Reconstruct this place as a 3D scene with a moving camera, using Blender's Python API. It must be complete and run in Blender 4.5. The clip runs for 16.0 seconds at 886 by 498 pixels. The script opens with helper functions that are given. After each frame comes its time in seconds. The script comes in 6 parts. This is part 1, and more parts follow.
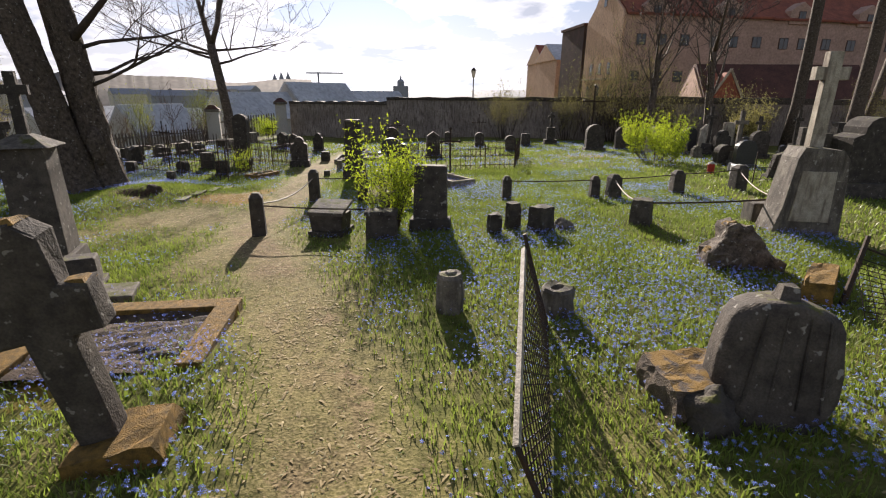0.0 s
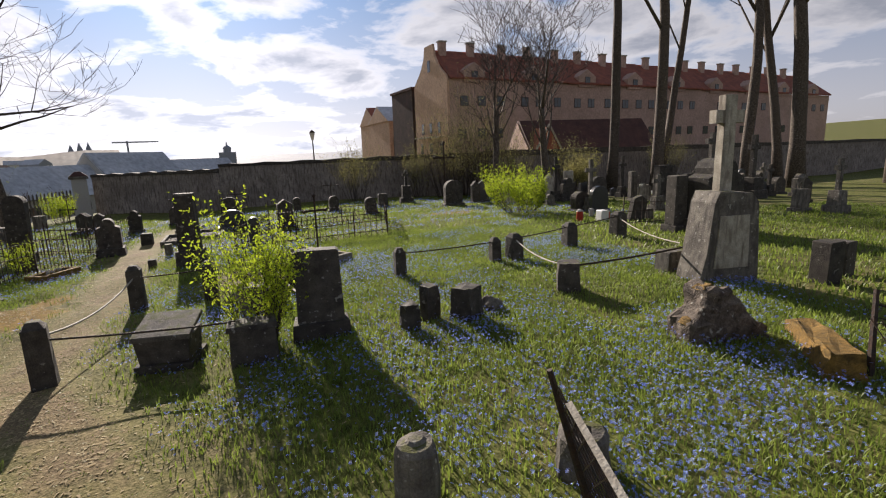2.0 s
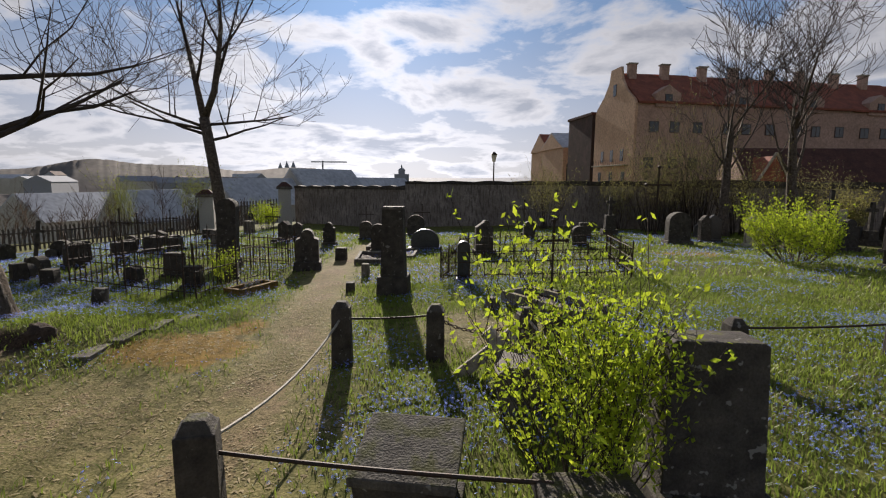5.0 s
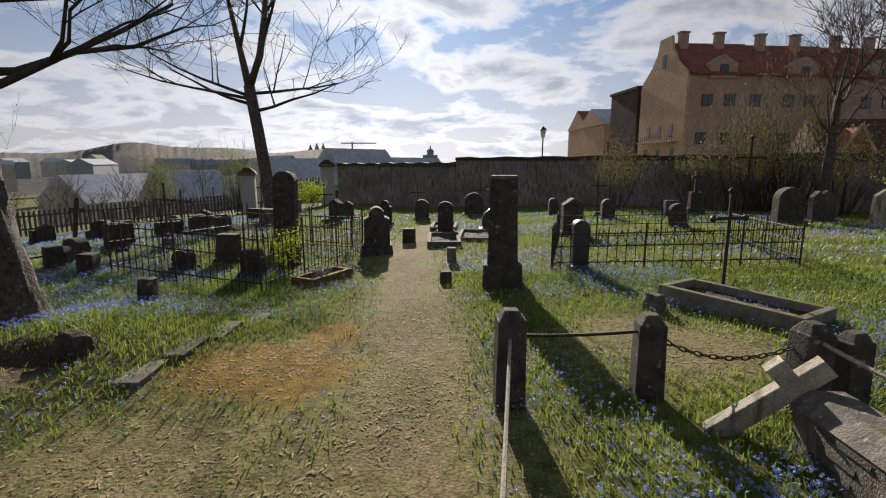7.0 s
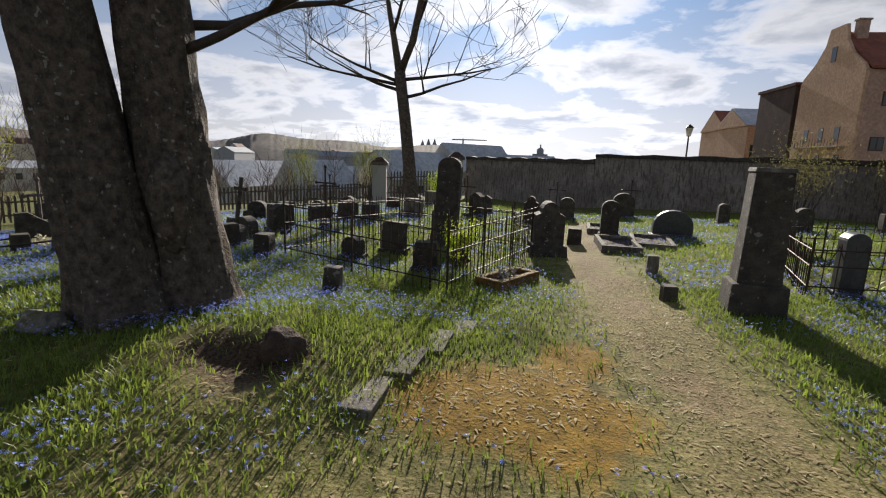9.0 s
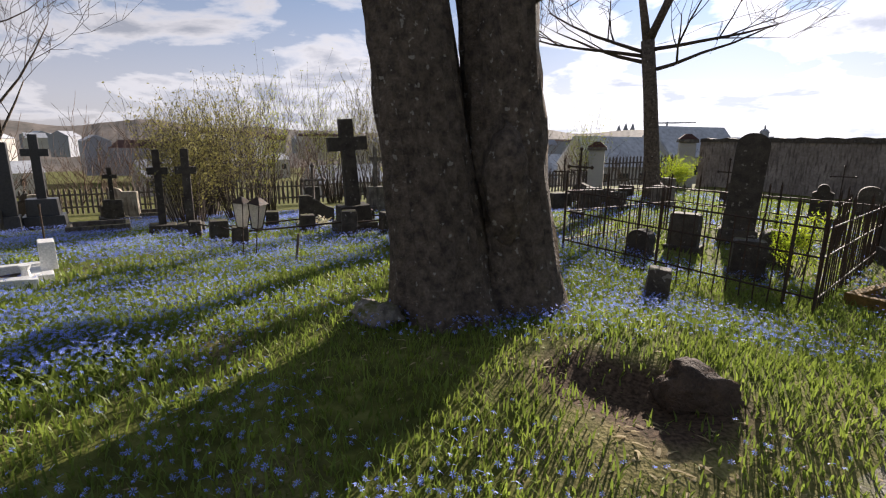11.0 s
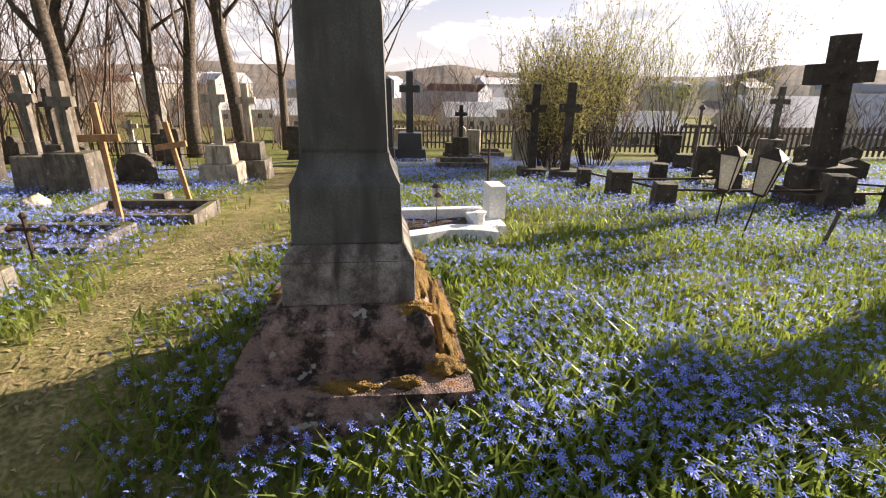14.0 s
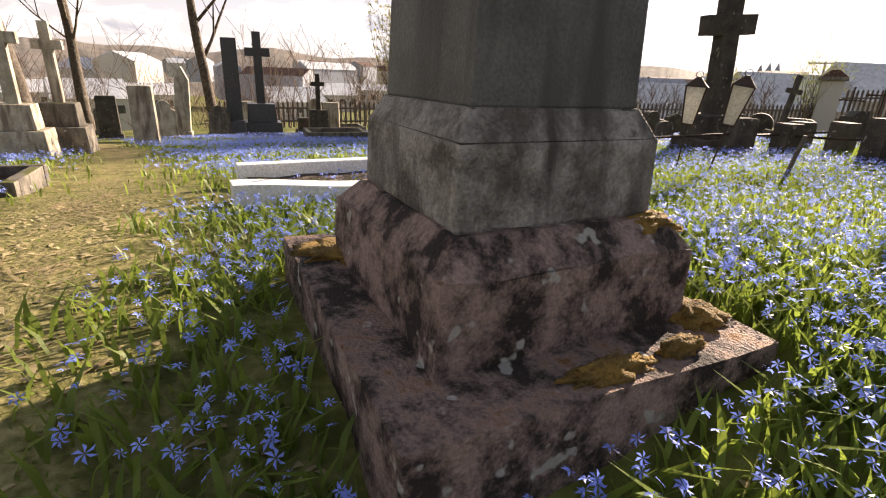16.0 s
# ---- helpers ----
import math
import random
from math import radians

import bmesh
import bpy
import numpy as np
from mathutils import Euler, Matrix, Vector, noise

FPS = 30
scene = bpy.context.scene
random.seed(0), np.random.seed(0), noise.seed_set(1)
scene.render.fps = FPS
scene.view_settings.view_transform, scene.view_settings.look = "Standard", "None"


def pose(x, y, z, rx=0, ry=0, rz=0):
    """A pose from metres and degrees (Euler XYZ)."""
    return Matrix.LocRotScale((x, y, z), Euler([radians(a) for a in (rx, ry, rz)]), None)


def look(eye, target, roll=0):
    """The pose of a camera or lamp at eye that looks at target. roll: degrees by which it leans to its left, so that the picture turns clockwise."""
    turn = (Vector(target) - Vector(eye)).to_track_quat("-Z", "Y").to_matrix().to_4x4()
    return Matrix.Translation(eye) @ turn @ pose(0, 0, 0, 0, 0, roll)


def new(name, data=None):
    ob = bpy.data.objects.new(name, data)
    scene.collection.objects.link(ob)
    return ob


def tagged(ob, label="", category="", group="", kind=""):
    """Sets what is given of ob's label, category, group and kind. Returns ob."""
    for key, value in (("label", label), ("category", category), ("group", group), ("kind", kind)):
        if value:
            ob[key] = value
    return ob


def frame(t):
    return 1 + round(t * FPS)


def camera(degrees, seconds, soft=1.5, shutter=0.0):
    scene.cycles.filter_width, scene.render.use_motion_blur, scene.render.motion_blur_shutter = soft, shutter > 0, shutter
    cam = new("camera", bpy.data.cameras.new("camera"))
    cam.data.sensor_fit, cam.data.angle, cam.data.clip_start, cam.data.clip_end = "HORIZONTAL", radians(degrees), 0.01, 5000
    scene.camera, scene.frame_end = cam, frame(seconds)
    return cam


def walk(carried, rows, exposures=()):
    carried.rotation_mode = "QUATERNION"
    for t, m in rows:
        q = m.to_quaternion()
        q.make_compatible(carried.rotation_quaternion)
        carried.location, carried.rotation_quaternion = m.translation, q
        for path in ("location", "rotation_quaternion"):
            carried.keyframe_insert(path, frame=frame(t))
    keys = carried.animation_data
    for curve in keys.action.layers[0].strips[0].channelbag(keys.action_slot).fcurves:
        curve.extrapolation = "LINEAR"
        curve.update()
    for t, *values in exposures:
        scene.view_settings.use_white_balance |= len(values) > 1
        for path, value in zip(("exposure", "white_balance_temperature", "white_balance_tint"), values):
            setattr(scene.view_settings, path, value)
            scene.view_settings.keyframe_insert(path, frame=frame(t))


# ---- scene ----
cam = camera(84.05, 16.0, soft=1.15)
PATH = [
    (0, pose(-0.057, -0.444, 1.753, 72.35, -0.48, 0.11)),
    (0.5, pose(-0.230, 0.049, 1.662, 71.92, -0.07, -6.03)),
    (1, pose(-0.421, 0.741, 1.633, 74.96, 1.16, -11.03)),
    (1.5, pose(-0.639, 1.302, 1.668, 78.23, 1.96, -15.64)),
    (2, pose(-0.660, 1.779, 1.726, 78.72, 2.02, -18.52)),
    (2.5, pose(-0.834, 2.227, 1.828, 81.07, -0.03, -17.54)),
    (3, pose(-1.034, 2.821, 1.743, 83.90, -0.96, -14.20)),
    (3.5, pose(-1.022, 3.485, 1.576, 84.65, 0.38, -8.06)),
    (4, pose(-1.242, 4.237, 1.545, 83.87, 0.65, -2.76)),
    (6.5, pose(-3.055, 6.867, 1.214, 80.22, -0.51, 1.47)),
    (7, pose(-3.468, 7.451, 1.145, 79.86, -0.10, 3.21)),
    (7.5, pose(-3.903, 7.819, 1.088, 80.61, -1.25, 5.10)),
    (8, pose(-4.328, 8.089, 1.023, 81.32, -1.97, 7.23)),
    (10.5, pose(-6.543, 8.921, 0.757, 76.05, -0.70, 31.70)),
    (11, pose(-7.034, 8.931, 0.710, 77.49, -0.73, 36.99)),
    (11.5, pose(-7.563, 9.025, 0.661, 77.47, -0.27, 44.50)),
    (12, pose(-8.056, 8.906, 0.628, 77.19, -0.91, 50.40)),
    (12.5, pose(-8.435, 8.770, 0.619, 75.34, -1.63, 57.10)),
    (13, pose(-8.942, 8.631, 0.604, 73.73, -2.06, 65.01)),
    (13.5, pose(-9.432, 8.446, 0.547, 72.29, -1.78, 68.40)),
    (14, pose(-9.909, 8.321, 0.462, 71.07, -0.83, 68.06)),
    (14.5, pose(-10.353, 8.269, 0.396, 71.76, 1.68, 65.09)),
    (15, pose(-10.664, 8.084, 0.239, 72.95, 1.94, 58.00)),
    (15.5, pose(-10.880, 7.910, 0.075, 71.40, -0.06, 54.60)),
    (16, pose(-11.180, 7.740, -0.124, 70.22, -2.27, 48.79)),
]
walk(cam, PATH, [(0.0, 1.1, 6600, 18), (1.0, 1.35, 6700, 18), (1.5, 1.1, 6600, 18), (2.5, 0.65, 6500, 17), (3.5, 0.5, 6500, 17), (6.5, 0.55, 6500, 14), (8.2, 0.65, 6450, 13), (10.5, 1.0, 6500, 17), (11.5, 1.1, 6550, 18), (12.0, 1.0, 6500, 17), (13.0, 1.4, 6900, 17), (14.0, 1.72, 7200, 19), (15.0, 1.8, 7250, 19), (16.0, 1.85, 7600, 20)])

# ---- light ----
SUN_AZ, SUN_EL = -8.0, 21.0
world = bpy.data.worlds.new("sky")
scene.world = world
world.use_nodes = True


def build_sky():
    nt = world.node_tree
    nt.nodes.clear()
    n = nt.nodes.new
    out, bg, sky = n("ShaderNodeOutputWorld"), n("ShaderNodeBackground"), n("ShaderNodeTexSky")
    sky.sky_type, sky.sun_disc = "NISHITA", False
    sky.sun_elevation, sky.sun_rotation = radians(SUN_EL), radians(SUN_AZ)
    sky.dust_density, sky.air_density = 0.7, 1.2
    co, sep, div, vec = n("ShaderNodeTexCoord"), n("ShaderNodeSeparateXYZ"), n("ShaderNodeMath"), n("ShaderNodeVectorMath")
    clampz = n("ShaderNodeMath")
    clampz.operation, clampz.inputs[1].default_value = "MAXIMUM", 0.0
    addz = n("ShaderNodeMath")
    addz.operation, addz.inputs[1].default_value = "ADD", 0.22
    div.operation, div.inputs[0].default_value = "DIVIDE", 1.0
    vec.operation = "SCALE"
    nt.links.new(co.outputs["Generated"], sep.inputs[0])
    nt.links.new(sep.outputs["Z"], clampz.inputs[0])
    nt.links.new(clampz.outputs[0], addz.inputs[0])
    nt.links.new(addz.outputs[0], div.inputs[1])
    nt.links.new(co.outputs["Generated"], vec.inputs[0])
    nt.links.new(div.outputs[0], vec.inputs["Scale"])
    noi = n("ShaderNodeTexNoise")
    noi.inputs["Scale"].default_value, noi.inputs["Detail"].default_value = 1.9, 10.0
    noi.inputs["Roughness"].default_value, noi.inputs["Distortion"].default_value = 0.56, 0.25
    nt.links.new(vec.outputs[0], noi.inputs["Vector"])
    cover = n("ShaderNodeValToRGB")
    cover.color_ramp.elements[0].position, cover.color_ramp.elements[1].position = 0.465, 0.56
    thick = n("ShaderNodeValToRGB")
    thick.color_ramp.elements[0].position, thick.color_ramp.elements[1].position = 0.50, 0.66
    thick.color_ramp.elements[0].color, thick.color_ramp.elements[1].color = (1.75, 1.77, 1.80, 1), (0.78, 0.86, 0.99, 1)
    nt.links.new(noi.outputs["Fac"], cover.inputs[0])
    nt.links.new(noi.outputs["Fac"], thick.inputs[0])
    gam = n("ShaderNodeGamma")
    gam.inputs[1].default_value = 0.5
    nt.links.new(sky.outputs[0], gam.inputs[0])
    grey, cloud, mix = n("ShaderNodeRGBToBW"), n("ShaderNodeMix"), n("ShaderNodeMix")
    nt.links.new(gam.outputs[0], grey.inputs[0])
    cloud.data_type, cloud.blend_type = "RGBA", "MULTIPLY"
    cloud.inputs["Factor"].default_value = 1.0
    nt.links.new(grey.outputs[0], cloud.inputs["A"])
    nt.links.new(thick.outputs[0], cloud.inputs["B"])
    mix.data_type = "RGBA"
    nt.links.new(cover.outputs[0], mix.inputs["Factor"])
    tint, clear = n("ShaderNodeValToRGB"), n("ShaderNodeMix")
    tint.color_ramp.elements[0].position, tint.color_ramp.elements[1].position = 0.02, 0.30
    tint.color_ramp.elements[0].color, tint.color_ramp.elements[1].color = (1.12, 1.14, 1.16, 1), (0.50, 0.80, 1.28, 1)
    nt.links.new(sep.outputs["Z"], tint.inputs[0])
    clear.data_type, clear.blend_type = "RGBA", "MULTIPLY"
    clear.inputs["Factor"].default_value = 1.0
    nt.links.new(grey.outputs[0], clear.inputs["A"])
    nt.links.new(tint.outputs[0], clear.inputs["B"])
    nt.links.new(clear.outputs["Result"], mix.inputs["A"])
    nt.links.new(cloud.outputs["Result"], mix.inputs["B"])
    nt.links.new(mix.outputs["Result"], bg.inputs[0])
    bg.inputs[1].default_value = 0.105
    nt.links.new(bg.outputs[0], out.inputs[0])


build_sky()
sun_data = bpy.data.lights.new("sun", "SUN")
sun_data.energy, sun_data.angle, sun_data.color = 5.0, radians(0.6), (1.0, 0.93, 0.80)
sun = new("sun", sun_data)
_az, _el = radians(SUN_AZ), radians(SUN_EL)
SUN_DIR = Vector((math.sin(_az) * math.cos(_el), math.cos(_az) * math.cos(_el), math.sin(_el)))
sun.matrix_world = look(SUN_DIR * 60, (0, 0, 0))


# ---- materials ----
def material(name, colour, second=None, rough=0.85, scale=6.0, grain=60.0, bump=0.3, metal=0.0, moss=None, moss_amount=0.0, stain=None, translucent=0.0, vary=0.0, spec=0.3, lichen=0.0, edge=0.17):
    """Two scales of variation, fine relief, and (optional) moss on what faces up, dark streaks, pale lichen."""
    m = bpy.data.materials.new(name)
    m.use_nodes = True
    nt = m.node_tree
    b = nt.nodes["Principled BSDF"]
    n, ln = nt.nodes.new, nt.links.new
    b.inputs["Roughness"].default_value, b.inputs["Metallic"].default_value = rough, metal
    b.inputs["Specular IOR Level"].default_value = spec
    co = n("ShaderNodeTexCoord")
    geo = n("ShaderNodeNewGeometry")
    big = n("ShaderNodeTexNoise")
    big.inputs["Scale"].default_value, big.inputs["Detail"].default_value, big.inputs["Roughness"].default_value = scale, 6.0 if edge > 0.1 else 10.0, 0.6 if edge > 0.1 else 0.74
    fine = n("ShaderNodeTexNoise")
    fine.inputs["Scale"].default_value, fine.inputs["Detail"].default_value = grain, 3.0
    ln(geo.outputs["Position"], big.inputs["Vector"])
    ln(geo.outputs["Position"], fine.inputs["Vector"])
    ramp = n("ShaderNodeValToRGB")
    second = second or tuple(c * 0.55 for c in colour)
    ramp.color_ramp.elements[0].position, ramp.color_ramp.elements[1].position = 0.5 - edge, 0.5 + edge
    ramp.color_ramp.elements[0].color, ramp.color_ramp.elements[1].color = (*second, 1), (*colour, 1)
    ln(big.outputs["Fac"], ramp.inputs[0])
    last = ramp.outputs[0]

    def mixed(factor, a, c, mode="MIX"):
        x = n("ShaderNodeMix")
        x.data_type, x.blend_type = "RGBA", mode
        if factor is None or isinstance(factor, float):
            x.inputs["Factor"].default_value = 1.0 if factor is None else factor
        else:
            ln(factor, x.inputs["Factor"])
        for sock, v in (("A", a), ("B", c)):
            if isinstance(v, tuple):
                x.inputs[sock].default_value = (*v, 1)
            else:
                ln(v, x.inputs[sock])
        return x.outputs["Result"]

    gr = n("ShaderNodeValToRGB")
    gr.color_ramp.elements[0].position, gr.color_ramp.elements[1].position = 0.25, 0.75
    gr.color_ramp.elements[0].color, gr.color_ramp.elements[1].color = (0.72, 0.72, 0.72, 1), (1.25, 1.25, 1.25, 1)
    ln(fine.outputs["Fac"], gr.inputs[0])
    last = mixed(None, last, gr.outputs[0], "MULTIPLY")
    if stain:
        st = n("ShaderNodeTexNoise")
        mp = n("ShaderNodeMapping")
        mp.inputs["Scale"].default_value = (7.0, 7.0, 1.2)
        st.inputs["Scale"].default_value, st.inputs["Detail"].default_value = 1.6, 5.0
        ln(geo.outputs["Position"], mp.inputs[0])
        ln(mp.outputs[0], st.inputs["Vector"])
        sr = n("ShaderNodeValToRGB")
        sr.color_ramp.elements[0].position, sr.color_ramp.elements[1].position = 0.48, 0.66
        ln(st.outputs["Fac"], sr.inputs[0])
        last = mixed(sr.outputs[0], last, stain)
    if lichen:
        vo = n("ShaderNodeTexNoise")
        vo.inputs["Scale"].default_value, vo.inputs["Detail"].default_value = 14.0, 2.0
        ln(geo.outputs["Position"], vo.inputs["Vector"])
        lr = n("ShaderNodeValToRGB")
        lr.color_ramp.elements[0].position, lr.color_ramp.elements[1].position = 0.66, 0.70
        lr.color_ramp.elements[1].color = (lichen, lichen, lichen, 1)
        ln(vo.outputs["Fac"], lr.inputs[0])
        last = mixed(lr.outputs[0], last, (0.42, 0.40, 0.35))
    if moss:
        sp = n("ShaderNodeSeparateXYZ")
        ln(geo.outputs["Normal"], sp.inputs[0])
        mul = n("ShaderNodeMath")
        mul.operation, mul.use_clamp = "MULTIPLY_ADD", False
        ln(sp.outputs["Z"], mul.inputs[0])
        mul.inputs[1].default_value, mul.inputs[2].default_value = 0.35, moss_amount - 0.6
        ad = n("ShaderNodeMath")
        ad.operation = "ADD"
        ln(mul.outputs[0], ad.inputs[0])
        ln(big.outputs["Fac"], ad.inputs[1])
        mr = n("ShaderNodeValToRGB")
        mr.color_ramp.elements[0].position, mr.color_ramp.elements[1].position = 0.20, 0.32
        ln(ad.outputs[0], mr.inputs[0])
        last = mixed(mr.outputs[0], last, moss)
    if vary:
        oi = n("ShaderNodeObjectInfo")
        hs = n("ShaderNodeHueSaturation")
        mr2 = n("ShaderNodeMapRange")
        mr2.inputs["To Min"].default_value, mr2.inputs["To Max"].default_value = 1 - vary, 1 + vary
        ln(oi.outputs["Random"], mr2.inputs["Value"])
        ln(mr2.outputs[0], hs.inputs["Value"])
        ln(last, hs.inputs["Color"])
        last = hs.outputs[0]
    ln(last, b.inputs["Base Color"])
    if bump:
        bp = n("ShaderNodeBump")
        bp.inputs["Strength"].default_value, bp.inputs["Distance"].default_value = bump, 0.02
        sm = n("ShaderNodeMath")
        sm.operation = "ADD"
        ln(big.outputs["Fac"], sm.inputs[0])
        ln(fine.outputs["Fac"], sm.inputs[1])
        ln(sm.outputs[0], bp.inputs["Height"])
        ln(bp.outputs[0], b.inputs["Normal"])
    if translucent:
        tr, mx = n("ShaderNodeBsdfTranslucent"), n("ShaderNodeMixShader")
        ln(last, tr.inputs["Color"])
        mx.inputs[0].default_value = translucent
        ln(b.outputs[0], mx.inputs[1])
        ln(tr.outputs[0], mx.inputs[2])
        ln(mx.outputs[0], nt.nodes["Material Output"].inputs[0])
    return m


MOSS = (0.075, 0.075, 0.014)
RUST_MOSS = (0.17, 0.075, 0.018)
M = {}
M["stone"] = material("weathered_stone", (0.21, 0.185, 0.15), (0.085, 0.072, 0.06), scale=5, bump=0.5, moss=MOSS, moss_amount=-0.02, stain=(0.07, 0.06, 0.05), vary=0.2, lichen=0.5)
M["dark"] = material("dark_stone", (0.085, 0.072, 0.058), (0.035, 0.029, 0.024), scale=6, bump=0.45, moss=MOSS, moss_amount=-0.06, vary=0.25, lichen=0.4)
M["black"] = material("black_granite", (0.045, 0.045, 0.047), (0.02, 0.02, 0.022), scale=20, grain=180, bump=0.05, rough=0.35, spec=0.5, vary=0.2)
M["pale"] = material("pale_limestone", (0.48, 0.43, 0.34), (0.27, 0.235, 0.18), scale=5, bump=0.4, moss=MOSS, moss_amount=-0.08, stain=(0.16, 0.13, 0.10), vary=0.15)
M["sand"] = material("pinkish_sandstone", (0.31, 0.215, 0.18), (0.032, 0.022, 0.018), scale=7.5, grain=110, edge=0.075, bump=0.8, moss=RUST_MOSS, moss_amount=-0.08, lichen=0.8)
M["monument"] = material("grey_monument_stone", (0.13, 0.127, 0.115), (0.07, 0.068, 0.06), scale=4, grain=120, bump=0.2, rough=0.6, stain=(0.06, 0.055, 0.05))
M["plinth"] = material("pale_grey_plinth_stone", (0.33, 0.30, 0.265), (0.10, 0.085, 0.07), scale=6, grain=100, edge=0.09, bump=0.7, moss=(0.04, 0.034, 0.02), moss_amount=0.05, stain=(0.07, 0.06, 0.05))
M["white"] = material("white_marble", (0.80, 0.79, 0.76), (0.68, 0.67, 0.64), scale=3, bump=0.06, rough=0.4)
M["concrete"] = material("mossy_concrete", (0.26, 0.24, 0.20), (0.15, 0.13, 0.105), scale=7, bump=0.4, moss=(0.14, 0.115, 0.02), moss_amount=0.04)
M["mossy"] = material("thick_rusty_moss", (0.29, 0.165, 0.035), (0.11, 0.07, 0.02), scale=14, grain=120, bump=1.0)
M["mossbase"] = material("mossy_base_stone", (0.17, 0.13, 0.09), (0.06, 0.045, 0.035), scale=8, grain=80, bump=0.9, moss=(0.20, 0.115, 0.022), moss_amount=0.06)
M["iron"] = material("rusty_black_iron", (0.035, 0.03, 0.027), (0.07, 0.038, 0.022), scale=20, rough=0.65, bump=0.2, metal=0.3)
M["rail"] = material("grey_worn_rail", (0.42, 0.38, 0.31), (0.24, 0.20, 0.15), scale=14, rough=0.7, bump=0.3)
M["wood"] = material("bare_orange_wood", (0.42, 0.24, 0.12), (0.27, 0.14, 0.06), scale=9, bump=0.3)
M["oldwood"] = material("grey_weathered_wood", (0.16, 0.13, 0.11), (0.08, 0.065, 0.055), scale=9, bump=0.4)
M["bark"] = material("furrowed_bark", (0.15, 0.117, 0.088), (0.042, 0.031, 0.024), scale=11, grain=45, bump=1.0, vary=0.15, lichen=0.5)
M["twig"] = material("twig_bark", (0.075, 0.055, 0.045), (0.04, 0.03, 0.025), scale=9, bump=0.2)
M["scrub"] = material("brown_scrub_bark", (0.15, 0.095, 0.065), (0.09, 0.06, 0.045), scale=0.5, bump=0.0)
M["bud"] = material("spring_buds", (0.42, 0.44, 0.07), (0.28, 0.33, 0.05), scale=6, bump=0.0, translucent=0.5)
M["leaf"] = material("young_bush_leaf", (0.48, 0.55, 0.04), (0.30, 0.42, 0.03), scale=7, bump=0.0, translucent=0.55)
M["hedge"] = material("sparse_hedge_leaf", (0.36, 0.33, 0.11), (0.24, 0.22, 0.08), scale=3, bump=0.0, translucent=0.4)
M["grass"] = material("grass_blades", (0.235, 0.30, 0.05), (0.125, 0.175, 0.03), scale=1.3, grain=9, bump=0.0, rough=0.45, translucent=0.55)
M["straw"] = material("dry_grass_and_leaves", (0.50, 0.41, 0.23), (0.30, 0.22, 0.11), scale=3, grain=30, bump=0.0, translucent=0.25)
M["scilla"] = material("blue_squill_petals", (0.32, 0.43, 0.95), (0.20, 0.28, 0.85), scale=2.5, grain=14, bump=0.0, rough=0.5, translucent=0.4)
M["soil"] = material("dark_loose_soil", (0.10, 0.068, 0.047), (0.04, 0.027, 0.018), scale=9, grain=70, bump=1.0)
M["plaster"] = material("dirty_plaster_wall", (0.30, 0.26, 0.225), (0.17, 0.14, 0.12), scale=0.7, grain=9, bump=0.3, stain=(0.11, 0.09, 0.075))
M["tile"] = material("red_clay_roof", (0.30, 0.095, 0.055), (0.17, 0.055, 0.035), scale=0.8, grain=7, bump=0.3)
M["darkroof"] = material("brown_roof", (0.10, 0.045, 0.033), (0.06, 0.028, 0.022), scale=1.2, grain=8, bump=0.3)
M["facade"] = material("pinkish_plaster_facade", (0.46, 0.30, 0.235), (0.36, 0.235, 0.18), scale=0.25, grain=3, bump=0.1)
# lighter than the facade: the brighter light on the gable is painted in
M["gable"] = material("lit_peach_plaster_gable", (0.56, 0.36, 0.24), (0.48, 0.30, 0.20), scale=0.25, grain=3, bump=0.1)
M["brown"] = material("dark_brown_cladding", (0.10, 0.06, 0.05), (0.06, 0.04, 0.033), scale=0.5, grain=4, bump=0.2)
M["glass"] = material("dark_window_glass", (0.05, 0.055, 0.06), (0.035, 0.04, 0.045), scale=0.3, bump=0.0, rough=0.12, spec=0.5)
M["sheet"] = material("pale_grey_roof_sheet", (0.50, 0.51, 0.53), (0.36, 0.37, 0.40), scale=0.12, grain=1.5, bump=0.0, rough=0.5)
M["offwhite"] = material("offwhite_house_wall", (0.46, 0.44, 0.40), (0.36, 0.34, 0.31), scale=0.1, bump=0.0)
# bare-wood brown, lightened so the hills carry their haze in the colour
M["hill"] = material("hazed_bare_wooded_hill", (0.20, 0.165, 0.14), (0.11, 0.10, 0.088), scale=0.025, grain=0.12, bump=0.0)
M["red"] = material("red_glass_candle", (0.45, 0.04, 0.03), (0.3, 0.03, 0.02), bump=0.0, rough=0.3)
M["flower"] = material("artificial_flowers", (0.75, 0.62, 0.22), (0.8, 0.8, 0.75), scale=25, bump=0.0)
M["lampglass"] = material("frosted_lantern_glass", (0.62, 0.60, 0.55), (0.5, 0.48, 0.43), scale=9, bump=0.0, rough=0.3, translucent=0.5)
# blue-grey that paints the haze of distance straight into the colour
M["haze"] = material("far_painted_haze", (0.30, 0.31, 0.34), (0.24, 0.25, 0.29), scale=0.004, bump=0.0)


# ---- ground ----
def soft(v, w=1.0):
    return w * np.log1p(np.exp(np.clip(v / w, -50, 50)))


